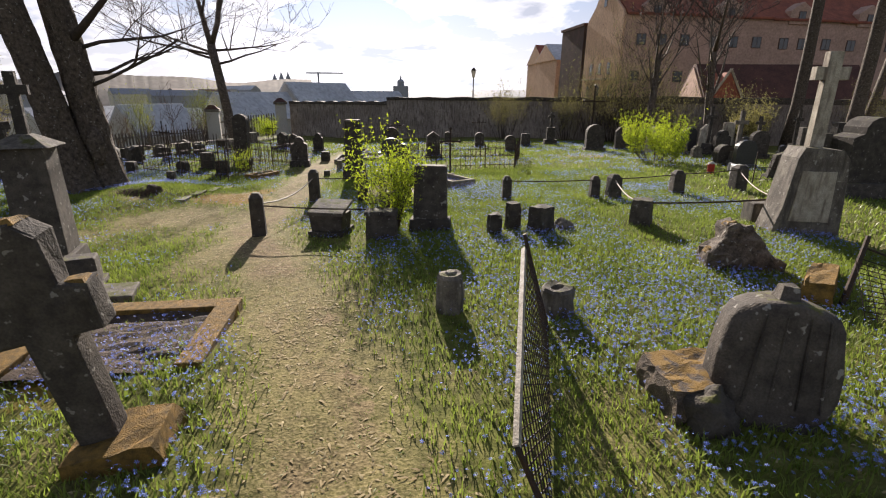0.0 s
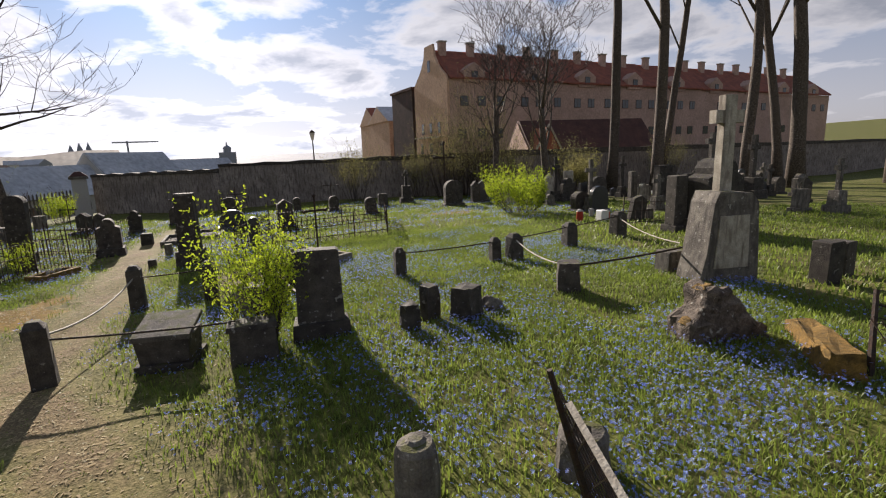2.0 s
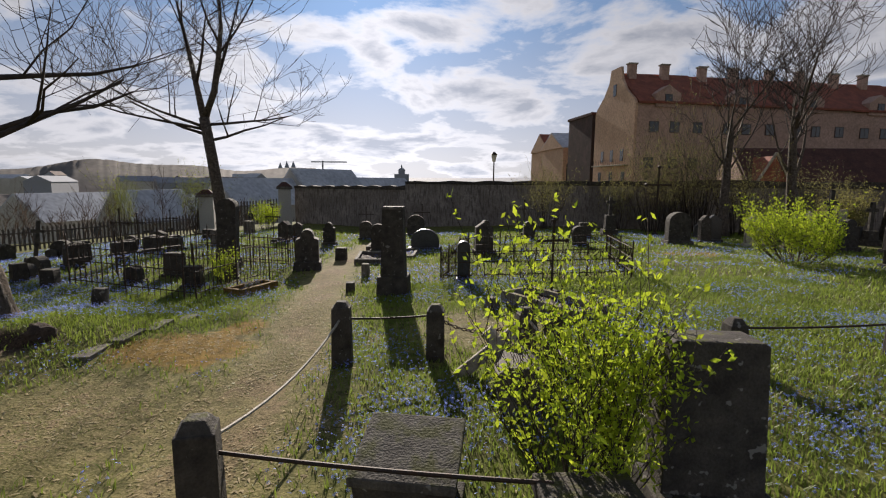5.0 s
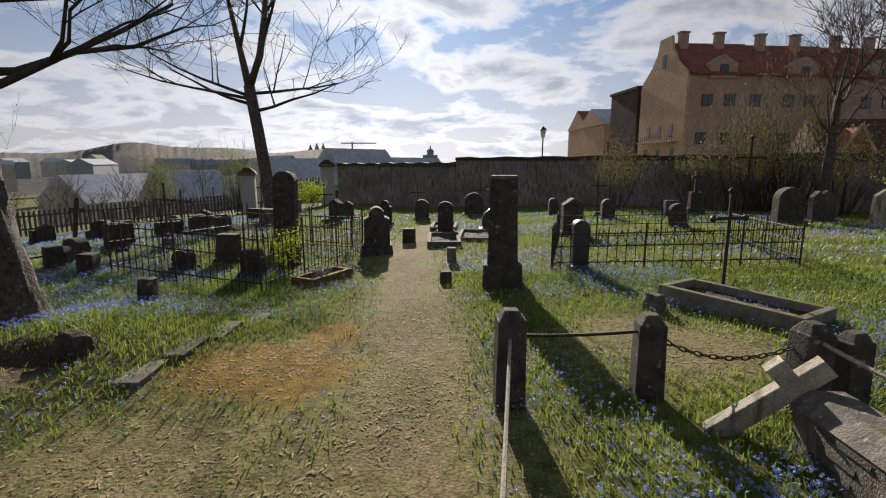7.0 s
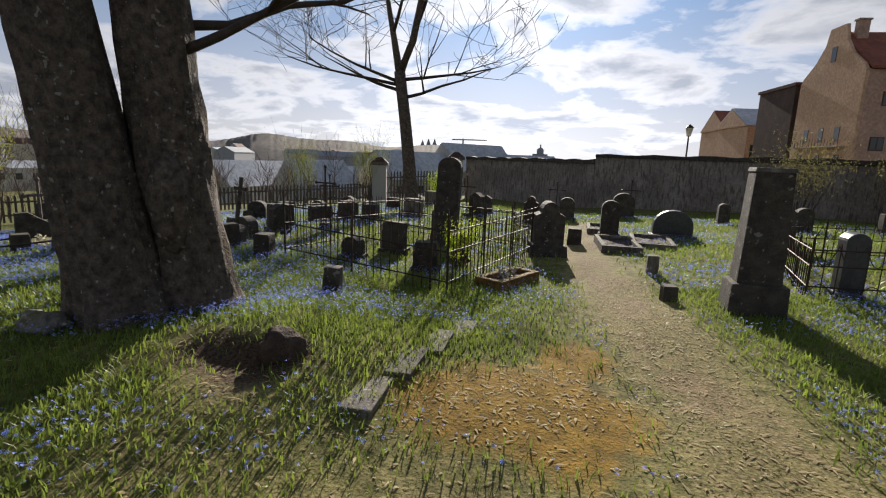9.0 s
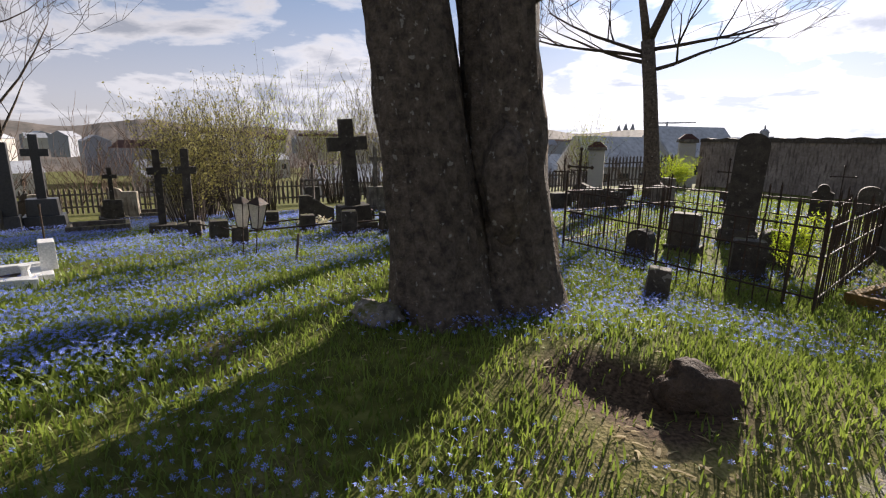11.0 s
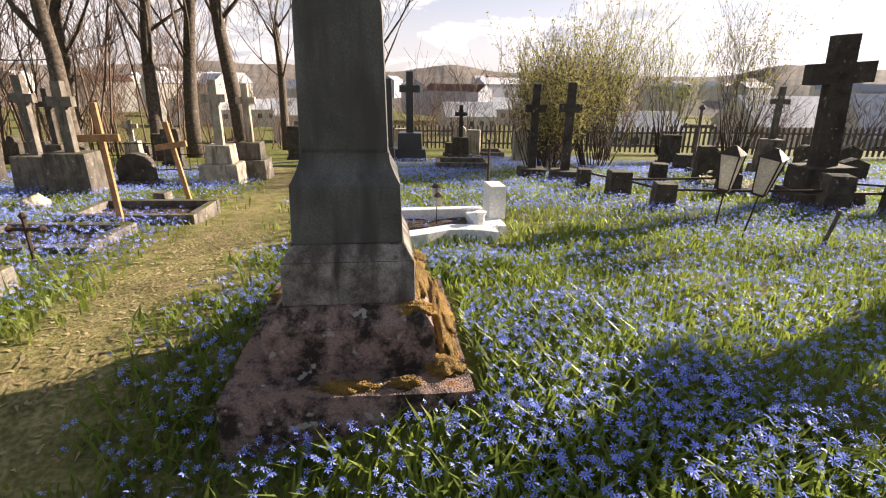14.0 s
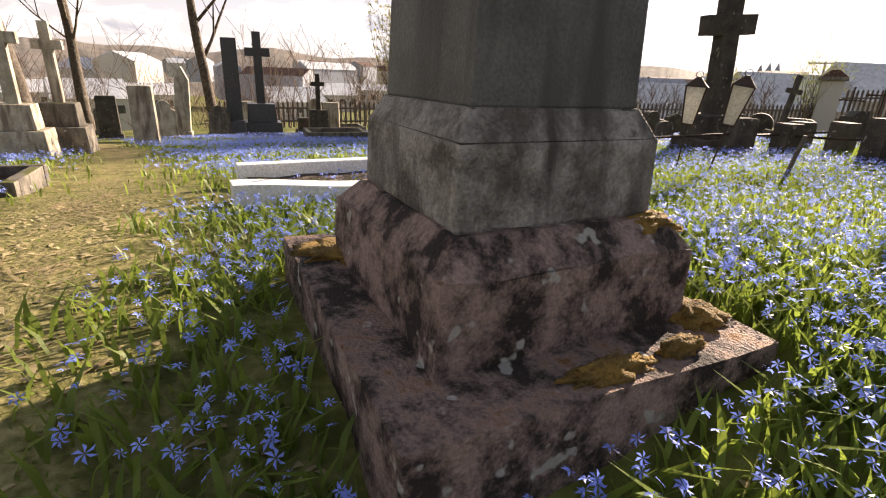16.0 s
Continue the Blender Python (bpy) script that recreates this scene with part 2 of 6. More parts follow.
def ground_array(x, y):
    z = -0.5 + 0.041 * (x - soft(x - 3)) - 0.0165 * (y - soft(y - 16)) - 0.02 * (soft(x - 4) - soft(x - 30)) - 0.035 * (soft(y - 16) - soft(y - 42)) - 0.05 * (soft(-11 - x) - soft(-40 - x))
    z = z + 0.28 * np.exp(-((x + 7.6) ** 2 + (y - 12.3) ** 2) / 2.2) - 0.26 * np.exp(-((x + 11.3) ** 2 + (y - 7.8) ** 2) / 1.1)
    z = z - 0.14 * np.exp(-(((x + 7.75) / 0.42) ** 2 + ((y - 11.75) / 0.28) ** 2) ** 2)
    z = z + 0.025 * np.sin(1.7 * x + 0.6 * y) * np.sin(1.3 * y - 0.4 * x) + 0.012 * np.sin(4.1 * x - 2.2 * y)
    rise = np.clip((-6.0 - x) / 6.0, 0, 1)
    z = z + 0.42 * rise * rise * (3 - 2 * rise)
    out = np.clip((np.maximum(np.maximum(-x - 36, y - 44), 0)) / 60.0, 0, 1)
    return z - 9.0 * out * out * (3 - 2 * out)


def ground(x, y):
    return float(ground_array(np.array([float(x)]), np.array([float(y)]))[0])


PATHS = (((-0.3, -5.0), (-0.5, 0.5), (-0.85, 2.6), (-2.2, 5.7), (-3.8, 8.6), (-4.0, 12.1), (-4.55, 16.1), (-4.95, 19.0), (-4.9, 27.0)),
         ((-8.6, 6.0), (-11.3, 7.2), (-12.6, 7.45), (-14.4, 7.9), (-16.4, 8.4), (-18.5, 8.8), (-24.0, 9.4)))


def path_distance(x, y):
    """Metres to the nearest trodden path."""
    best = np.full(x.shape, 1e9)
    for line in PATHS:
        for (ax, ay), (bx, by) in zip(line, line[1:]):
            dx, dy = bx - ax, by - ay
            s = np.clip(((x - ax) * dx + (y - ay) * dy) / (dx * dx + dy * dy), 0, 1)
            best = np.minimum(best, np.hypot(x - ax - s * dx, y - ay - s * dy))
    return best


def lumps(x, y, f, seed):
    r = np.random.RandomState(seed)
    v = 0
    for k in range(6):
        a, p, g = r.rand() * 6.28, r.rand() * 6.28, f * (0.6 + 1.5 * r.rand())
        v = v + np.sin(g * (x * math.cos(a) + y * math.sin(a)) + p)
    return v / 6


def worn_at(x, y):
    d = path_distance(x, y) + 0.22 * lumps(x, y, 3.1, 5)
    w = np.clip((0.95 - d) / 1.15, 0, 1) * np.where(x < -8, 0.7, 1.0)
    for cx, cy, rx, ry in ((-5.4, 11.9, 1.3, 1.0), (-7.5, 11.35, 0.55, 0.4), (-7.6, 8.6, 1.4, 0.6), (-4.2, 9.9, 1.3, 1.6), (-1.3, 12.6, 1.5, 1.2), (-5.6, 9.9, 2.2, 1.9), (-3.4, 7.3, 0.9, 2.0), (-7.65, 11.75, 0.75, 0.5)):
        w = np.maximum(w, np.clip(1.3 - np.hypot((x - cx) / rx, (y - cy) / ry) + 0.3 * lumps(x, y, 2.5, 9), 0, 1) * 0.52)
    return w


def moss_at(x, y):
    m = np.zeros(x.shape)
    for cx, cy, rx, ry in ((-5.5, 11.9, 0.95, 0.75), (-5.1, 13.0, 0.4, 0.6), (6.4, 21.5, 1.3, 0.9), (-3.4, 3.9, 0.5, 0.9)):
        m = np.maximum(m, np.clip(1.35 - np.hypot((x - cx) / rx, (y - cy) / ry) + 0.35 * lumps(x, y, 4.0, 3), 0, 1))
    return m


def earth_at(x, y):
    return np.clip(1.5 - np.hypot((x + 7.7) / 0.62, (y - 11.72) / 0.45) + 0.3 * lumps(x, y, 5.0, 3), 0, 1)


def mesh_object(name, verts, faces, mat, parent=None):
    me = bpy.data.meshes.new(name)
    me.from_pydata(verts, [], faces)
    me.materials.append(mat)
    me.update()
    ob = new(name, me)
    if parent:
        ob.parent = parent
    return ob


def spaced(lo, hi, fine_lo, fine_hi, step):
    inner = list(np.arange(fine_lo, fine_hi + 1e-6, step))
    left, right, s = [], [], step
    v = fine_lo
    while v > lo:
        s *= 1.35
        v -= s
        left.append(max(v, lo))
    v, s = fine_hi, step
    while v < hi:
        s *= 1.35
        v += s
        right.append(min(v, hi))
    return left[::-1] + inner + right


def ground_material():
    m = bpy.data.materials.new("turf_and_trodden_earth")
    m.use_nodes = True
    nt = m.node_tree
    n, ln = nt.nodes.new, nt.links.new
    b = nt.nodes["Principled BSDF"]
    b.inputs["Roughness"].default_value, b.inputs["Specular IOR Level"].default_value = 0.95, 0.1
    geo = n("ShaderNodeNewGeometry")

    def noise_tex(scale, detail=5.0):
        t = n("ShaderNodeTexNoise")
        t.inputs["Scale"].default_value, t.inputs["Detail"].default_value = scale, detail
        ln(geo.outputs["Position"], t.inputs["Vector"])
        return t.outputs["Fac"]

    def ramp(src, p0, c0, p1, c1):
        r = n("ShaderNodeValToRGB")
        r.color_ramp.elements[0].position, r.color_ramp.elements[1].position = p0, p1
        r.color_ramp.elements[0].color, r.color_ramp.elements[1].color = (*c0, 1), (*c1, 1)
        ln(src, r.inputs[0])
        return r.outputs[0]

    def mix(f, a, c, mode="MIX"):
        x = n("ShaderNodeMix")
        x.data_type, x.blend_type = "RGBA", mode
        if isinstance(f, float):
            x.inputs["Factor"].default_value = f
        else:
            ln(f, x.inputs["Factor"])
        ln(a, x.inputs["A"])
        ln(c, x.inputs["B"])
        return x.outputs["Result"]

    fine, mid, big = noise_tex(40.0), noise_tex(7.0), noise_tex(1.1)
    turf = ramp(mid, 0.35, (0.06, 0.065, 0.016), 0.65, (0.14, 0.15, 0.035))
    litter = ramp(fine, 0.37, (0.07, 0.048, 0.028), 0.65, (0.38, 0.29, 0.165))
    dirt = ramp(mid, 0.35, (0.12, 0.08, 0.046), 0.66, (0.25, 0.178, 0.10))
    dirt = mix(0.5, dirt, litter)
    turf = mix(ramp(big, 0.5, (0, 0, 0), 0.72, (0.55, 0.55, 0.55)), turf, litter)
    at = n("ShaderNodeAttribute")
    at.attribute_name = "worn"
    am = n("ShaderNodeAttribute")
    am.attribute_name = "mossy"
    ad = n("ShaderNodeMath")
    ad.operation = "MULTIPLY_ADD"
    ln(mid, ad.inputs[0])
    ad.inputs[1].default_value = 0.8
    ln(at.outputs["Fac"], ad.inputs[2])
    olive = mix(0.45, ramp(mid, 0.35, (0.105, 0.105, 0.03), 0.65, (0.23, 0.22, 0.068)), litter)
    base = mix(ramp(ad.outputs[0], 0.45, (0, 0, 0), 0.85, (1, 1, 1)), turf, olive)
    dirt = mix(ramp(big, 0.40, (0.85, 0.85, 0.85), 0.58, (0.1, 0.1, 0.1)), dirt, olive)
    base = mix(ramp(ad.outputs[0], 0.92, (0, 0, 0), 1.3, (1, 1, 1)), base, dirt)
    moss = ramp(mid, 0.3, (0.14, 0.085, 0.02), 0.7, (0.28, 0.17, 0.03))
    ae = n("ShaderNodeMath")
    ae.operation = "MULTIPLY_ADD"
    ln(mid, ae.inputs[0])
    ae.inputs[1].default_value = 0.7
    ln(am.outputs["Fac"], ae.inputs[2])
    base = mix(ramp(ae.outputs[0], 0.6, (0, 0, 0), 0.95, (1, 1, 1)), base, moss)
    ah = n("ShaderNodeAttribute")
    ah.attribute_name = "earth"
    base = mix(ramp(ah.outputs["Fac"], 0.35, (0, 0, 0), 0.7, (1, 1, 1)), base, ramp(fine, 0.3, (0.03, 0.02, 0.013), 0.7, (0.12, 0.08, 0.052)))
    ln(base, b.inputs["Base Color"])
    bp = n("ShaderNodeBump")
    bp.inputs["Strength"].default_value, bp.inputs["Distance"].default_value = 0.4, 0.03
    sm = n("ShaderNodeMath")
    sm.operation = "ADD"
    ln(fine, sm.inputs[0])
    ln(mid, sm.inputs[1])
    ln(sm.outputs[0], bp.inputs["Height"])
    ln(bp.outputs[0], b.inputs["Normal"])
    return m


def build_ground():
    xs, ys = spaced(-3500, 3500, -24, 12, 0.16), spaced(-600, 4200, -3, 24, 0.16)
    X, Y = np.meshgrid(np.array(xs), np.array(ys))
    Z = ground_array(X, Y)
    nx, ny = len(xs), len(ys)
    verts = np.stack([X, Y, Z], -1).reshape(-1, 3)
    i = np.arange(nx * ny).reshape(ny, nx)
    quads = np.stack([i[:-1, :-1], i[:-1, 1:], i[1:, 1:], i[1:, :-1]], -1).reshape(-1, 4)
    ob = mesh_object("ground", verts.tolist(), quads.tolist(), ground_material())
    near = (np.abs(X) < 60) & (Y < 60)
    for key, f in (("worn", worn_at), ("mossy", moss_at), ("earth", earth_at)):
        at = ob.data.attributes.new(key, "FLOAT", "POINT")
        at.data.foreach_set("value", (f(X, Y) * near).astype(np.float32).ravel())
    ob.data.polygons.foreach_set("use_smooth", [True] * len(ob.data.polygons))
    tagged(ob, "grassy cemetery ground with trodden earth paths and moss", "ground", kind="structure")


build_ground()


# ---- building blocks ----
def part(name, bm, mat, parent=None, label="", smooth=False):
    """One bmesh as one mesh object under a thing."""
    me = bpy.data.meshes.new(name)
    bm.normal_update()
    bm.to_mesh(me)
    bm.free()
    me.materials.append(mat)
    if smooth:
        me.polygons.foreach_set("use_smooth", [True] * len(me.polygons))
    ob = new(name, me)
    if parent:
        ob.parent = parent
    if label:
        tagged(ob, label)
    return ob


def thing(name, x, y, rz, label, category, group="", dz=0.0, rx=0.0, ry=0.0):
    e = new(name)
    e.empty_display_size = 0.2
    m = pose(x, y, ground(x, y) + dz, rx, ry, rz)
    e.matrix_world = m
    return tagged(e, label, category, group)


def rough_up(bm, amount, seed=0):
    for v in bm.verts:
        p = v.co * 7 + Vector((seed * 3.1, seed, 0))
        v.co += noise.noise_vector(p) * amount
    return bm


def block(bm, x, y, z0, z1, w, d, w2=None, d2=None, bevel=0.012, cuts=0):
    """A bevelled block from z0 to z1 that may taper to w2 x d2 at its top."""
    w2, d2 = w if w2 is None else w2, d if d2 is None else d2
    co = [(sx * ww / 2 + x, sy * dd / 2 + y, z) for z, ww, dd in ((z0, w, d), (z1, w2, d2)) for sx, sy in ((-1, -1), (1, -1), (1, 1), (-1, 1))]
    vs = [bm.verts.new(c) for c in co]
    fs = [bm.faces.new([vs[k] for k in f]) for f in ((3, 2, 1, 0), (4, 5, 6, 7), (0, 1, 5, 4), (1, 2, 6, 5), (2, 3, 7, 6), (3, 0, 4, 7))]
    if cuts:
        es = list({e for f in fs for e in f.edges})
        bmesh.ops.subdivide_edges(bm, edges=es, cuts=cuts, use_grid_fill=True)
    elif bevel:
        es = list({e for f in fs for e in f.edges})
        bmesh.ops.bevel(bm, geom=es, offset=bevel, segments=2, profile=0.6, affect="EDGES")
    return bm


def profile(bm, outline, d, y=0.0, bevel=0.01):
    """An outline in x and z, given depth d along y."""
    front = [bm.verts.new((px, y - d / 2, pz)) for px, pz in outline]
    back = [bm.verts.new((px, y + d / 2, pz)) for px, pz in outline]
    k = len(outline)
    fs = [bm.faces.new(front), bm.faces.new(back[::-1])]
    for q in range(k):
        fs.append(bm.faces.new((front[(q + 1) % k], front[q], back[q], back[(q + 1) % k])))
    bmesh.ops.recalc_face_normals(bm, faces=fs)
    if bevel:
        es = [e for f in fs[:2] for e in f.edges]
        bmesh.ops.bevel(bm, geom=es, offset=bevel, segments=2, profile=0.6, affect="EDGES")
    return bm


def cross_outline(h, span, t, arm_at=0.72):
    s, a = span / 2, t / 2
    z0, z1 = h * arm_at - a, h * arm_at + a
    return [(-a * 1.08, 0), (a * 1.08, 0), (a, z0), (s, z0), (s, z1), (a, z1), (a, h), (-a, h), (-a, z1), (-s, z1), (-s, z0), (-a, z0)]


def arch_outline(w, z0, z1, rise, steps=10):
    pts = [(-w / 2, z0), (w / 2, z0)]
    for q in range(steps + 1):
        a = math.pi * q / steps
        pts.append((w / 2 * math.cos(a), z1 - rise + rise * math.sin(a)))
    return pts


def tube_data(points, radii, sides=6):
    vs, fs = [], []
    n_p = len(points)
    pts = [Vector(p) for p in points]
    ref = Vector((0.31, 0.17, 0.93))
    for k, p in enumerate(pts):
        d = (pts[min(k + 1, n_p - 1)] - pts[max(k - 1, 0)])
        d = d.normalized() if d.length > 1e-9 else Vector((0, 0, 1))
        u = d.cross(ref if abs(d.dot(ref)) < 0.95 else Vector((1, 0, 0))).normalized()
        w = d.cross(u)
        for s in range(sides):
            a = 2 * math.pi * s / sides
            vs.append(p + (u * math.cos(a) + w * math.sin(a)) * radii[k])
    for k in range(n_p - 1):
        for s in range(sides):
            a, b = k * sides + s, k * sides + (s + 1) % sides
            fs.append((a, b, b + sides, a + sides))
    fs.append(tuple(range(sides))[::-1])
    fs.append(tuple((n_p - 1) * sides + s for s in range(sides)))
    return vs, fs


def tube(bm, points, radii, sides=6):
    if not isinstance(radii, (list, tuple)):
        radii = [radii] * len(points)
    vs, fs = tube_data(points, radii, sides)
    bv = [bm.verts.new(v) for v in vs]
    for f in fs:
        bm.faces.new([bv[q] for q in f])
    return bm


def B():
    return bmesh.new()


# ---- gravestones ----
def post(x, y, h, w, rz=0, lean=0.0, mat="dark", label="squat dark stone chain post with a pointed top"):
    e = thing("chain_post", x, y, rz, label, "post", "chain posts", rx=lean)
    bm = block(B(), 0, 0, -0.12, h - 0.07, w, w, w * 0.9, w * 0.9, 0.015)
    part("shaft", rough_up(bm, 0.012, x), M[mat], e)
    part("cap", rough_up(block(B(), 0, 0, h - 0.085, h, w * 0.88, w * 0.88, w * 0.45, w * 0.45, 0.012), 0.008, y), M[mat], e)
    return e


def stele(x, y, rz, w, d, h, top="flat", mat="dark", base=0.18, lean=0.0, side=0.0, label="dark weathered stone grave stele on a low plinth", name="gravestone"):
    e = thing(name, x, y, rz, label, "gravestone", "gravestones", rx=lean, ry=side)
    if base:
        part("plinth", rough_up(block(B(), 0, 0, -0.1, base, w * 1.25, d * 1.7, w * 1.18, d * 1.5, 0.015), 0.012, x), M[mat], e)
    if top == "round":
        out = arch_outline(w, base - 0.01, h, w * 0.42)
    elif top == "gable":
        out = [(-w / 2, base - 0.01), (w / 2, base - 0.01), (w * 0.48, h * 0.82), (0, h), (-w * 0.48, h * 0.82)]
    elif top == "wave":
        out = [(-w / 2, base - 0.01), (w / 2, base - 0.01), (w * 0.5, h * 0.55), (w * 0.3, h * 0.62), (w * 0.05, h * 0.8), (-w * 0.2, h), (-w * 0.48, h * 0.98)]
    elif top == "shoulder":
        out = [(-w / 2, base - 0.01), (w / 2, base - 0.01), (w * 0.5, h * 0.75), (w * 0.3, h * 0.8)] + [(w * 0.3 * math.cos(a), h * 0.84 + h * 0.16 * math.sin(a)) for a in (0.3, 0.8, 1.3, 1.57, 1.9, 2.4, 2.9)] + [(-w * 0.3, h * 0.8), (-w * 0.5, h * 0.75)]
    else:
        out = [(-w / 2, base - 0.01), (w / 2, base - 0.01), (w * 0.47, h - 0.02), (w * 0.42, h), (-w * 0.42, h), (-w * 0.47, h - 0.02)]
    part("slab", rough_up(profile(B(), out, d), 0.008, y), M[mat], e)
    return e


def cross_grave(x, y, rz, h, span, t, tiers, mat="dark", cmat=None, lean=0.0, side=0.0, label="dark stone cross on a stepped pedestal"):
    """tiers: (width, depth, height) from the ground up."""
    e = thing("cross_monument", x, y, rz, label, "grave cross", "gravestones", rx=lean, ry=side)
    z = -0.08
    for k, (w, d, th) in enumerate(tiers):
        part("pedestal" if k else "base", rough_up(block(B(), 0, 0, z, z + th, w, d, w * 0.92, d * 0.92, 0.02), 0.012, x + k), M[mat], e)
        z += th - 0.003
    bm = profile(B(), [(px, pz + z) for px, pz in cross_outline(h - z, span, t)], t * 0.8)
    part("cross", rough_up(bm, 0.006, y), M[cmat or mat], e)
    return e


def iron_cross(x, y, rz, h, span=0.5, foot=True, mat="iron", label="thin black wrought-iron grave cross on a stone foot", t=0.022):
    e = thing("iron_cross", x, y, rz, label, "grave cross", "iron crosses")
    if foot:
        part("foot", rough_up(block(B(), 0, 0, -0.1, 0.16, 0.3, 0.26, 0.22, 0.2, 0.02), 0.015, x), M["dark"], e)
    bm = tube(B(), [(0, 0, 0), (0, 0, h)], t, 6)
    part("upright", bm, M[mat], e)
    part("crossbar", tube(B(), [(-span / 2, 0, h * 0.76), (span / 2, 0, h * 0.76)], t, 6), M[mat], e)
    for px, pz, q in ((-span / 2, h * 0.76, -1), (span / 2, h * 0.76, 1), (0, h, 0)):
        part("finial", tube(B(), [(px, 0, pz), (px + q * t * 1.5, 0, pz + (not q) * t * 1.5), (px + q * t * 3.2, 0, pz + (not q) * t * 3.2)], [t * 1.2, t * 2.1, t * 0.6], 8), M[mat], e)
    return e


def kerb_grave(x, y, rz, L, W, h, mat="concrete", fill="soil", label="low stone grave kerb round dark soil", t=0.1, skip=()):
    e = thing("grave_kerb", x, y, rz, label, "grave kerb", "grave kerbs")
    for k, (cx, cy, w, d) in enumerate(((0, -L / 2 + t / 2, W, t), (0, L / 2 - t / 2, W, t), (-W / 2 + t / 2, 0, t, L - 2 * t - 0.006), (W / 2 - t / 2, 0, t, L - 2 * t - 0.006))):
        if k not in skip:
            part("kerb", rough_up(block(B(), cx, cy, -0.1, h, w, d, bevel=0.012), 0.008, x + k), M[mat], e)
    bm = B()
    bmesh.ops.create_grid(bm, x_segments=10, y_segments=16, size=0.5)
    for v in bm.verts:
        v.co = Vector((v.co.x * (W - 2 * t), v.co.y * (L - 2 * t), h * 0.45 + 0.05 * noise.noise(Vector((v.co.x * 5 + x, v.co.y * 9, y)))))
    part("bed", bm, M[fill], e)
    return e


def rail(a, b, za, zb, sag=0.0, r=0.014, mat="iron", label="thin iron rail hung between stone posts", name="rail"):
    pts = []
    za, zb = ground(*a) + za, ground(*b) + zb
    for k in range(11):
        s = k / 10
        pts.append((a[0] + (b[0] - a[0]) * s, a[1] + (b[1] - a[1]) * s, za + (zb - za) * s - sag * 4 * s * (1 - s)))
    ob = part(name, tube(B(), pts, r, 6), M[mat])
    return tagged(ob, label, "rail", "post rails")


def chain(a, b, za, zb, sag, label="black iron chain hung between stone posts"):
    za, zb = ground(*a) + za, ground(*b) + zb
    e = new("chain")
    tagged(e, label, "chain", "post rails")
    n_l = max(8, int(math.hypot(b[0] - a[0], b[1] - a[1]) / 0.055))
    pts = [Vector((a[0] + (b[0] - a[0]) * s, a[1] + (b[1] - a[1]) * s, za + (zb - za) * s - sag * 4 * s * (1 - s))) for s in [k / n_l for k in range(n_l + 1)]]
    for k in range(n_l):
        p, d = (pts[k] + pts[k + 1]) / 2, (pts[k + 1] - pts[k]).normalized()
        u = d.cross(Vector((0, 0, 1))).normalized() if k % 2 else Vector((0, 0, 1))
        ring = [p + d * 0.036 * math.cos(q * math.pi / 4) + u * 0.018 * math.sin(q * math.pi / 4) for q in range(9)]
        part("link", tube(B(), ring, 0.007, 5), M["iron"], e)
    return e


# ---- trees ----
def grow(rng, p, d, r, length, level, levels, rows, spread=0.6, up=0.12, kids=(3, 5), wiggle=0.16, thin=0.0035):
    """A limb and its side limbs, as rows of (level, points, radii)."""
    segs = max(3, int(5 - level * 0.5)) if level else 7
    pts, rad = [Vector(p)], [r]
    d = Vector(d).normalized()
    tip = max(r * (0.55 if level == 0 else 0.3), thin * 0.7)
    for k in range(segs):
        jit = Vector((rng.uniform(-1, 1), rng.uniform(-1, 1), rng.uniform(-0.6, 0.9)))
        d = (d + jit * wiggle * (0.5 if level == 0 else 1.0) + Vector((0, 0, up if level else 0.03))).normalized()
        pts.append(pts[-1] + d * (length / segs))
        rad.append(r + (tip - r) * (k + 1) / segs)
    rows.append((level, pts, rad))
    if level >= levels:
        return
    n_k = rng.randint(*kids) + (2 if level == 0 else 0)
    for k in range(n_k):
        s = rng.uniform(0.45 if level == 0 else 0.25, 1.0) if k else 1.0
        q = min(int(s * segs), segs - 1)
        f = s * segs - q
        at = pts[q].lerp(pts[q + 1], min(f, 1.0))
        base = (pts[q + 1] - pts[q]).normalized()
        side = Vector((rng.uniform(-1, 1), rng.uniform(-1, 1), rng.uniform(-0.25, 0.7))).normalized()
        nd = (base * (1 - spread) + side * spread).normalized()
        rr = max((r + (tip - r) * s) * (rng.uniform(0.25, 0.45) if level == 0 and k else rng.uniform(0.45, 0.72)), thin)
        grow(rng, at, nd, rr, length * rng.uniform(0.5, 0.78), level + 1, levels, rows, min(spread + 0.05, 0.8), up, kids, wiggle, thin)


def limbs_mesh(name, rows, mat, parent, fat=8):
    vs, fs = [], []
    for level, pts, rad in rows:
        sides = fat if rad[0] > 0.08 else (5 if rad[0] > 0.02 else 3)
        v, f = tube_data(pts, rad, sides)
        o = len(vs)
        vs += v
        fs += [tuple(o + q for q in face) for face in f if len(face) == 4 or sides > 3]
    ob = mesh_object(name, [tuple(v) for v in vs], fs, mat, parent)
    ob.data.polygons.foreach_set("use_smooth", [True] * len(ob.data.polygons))
    return ob


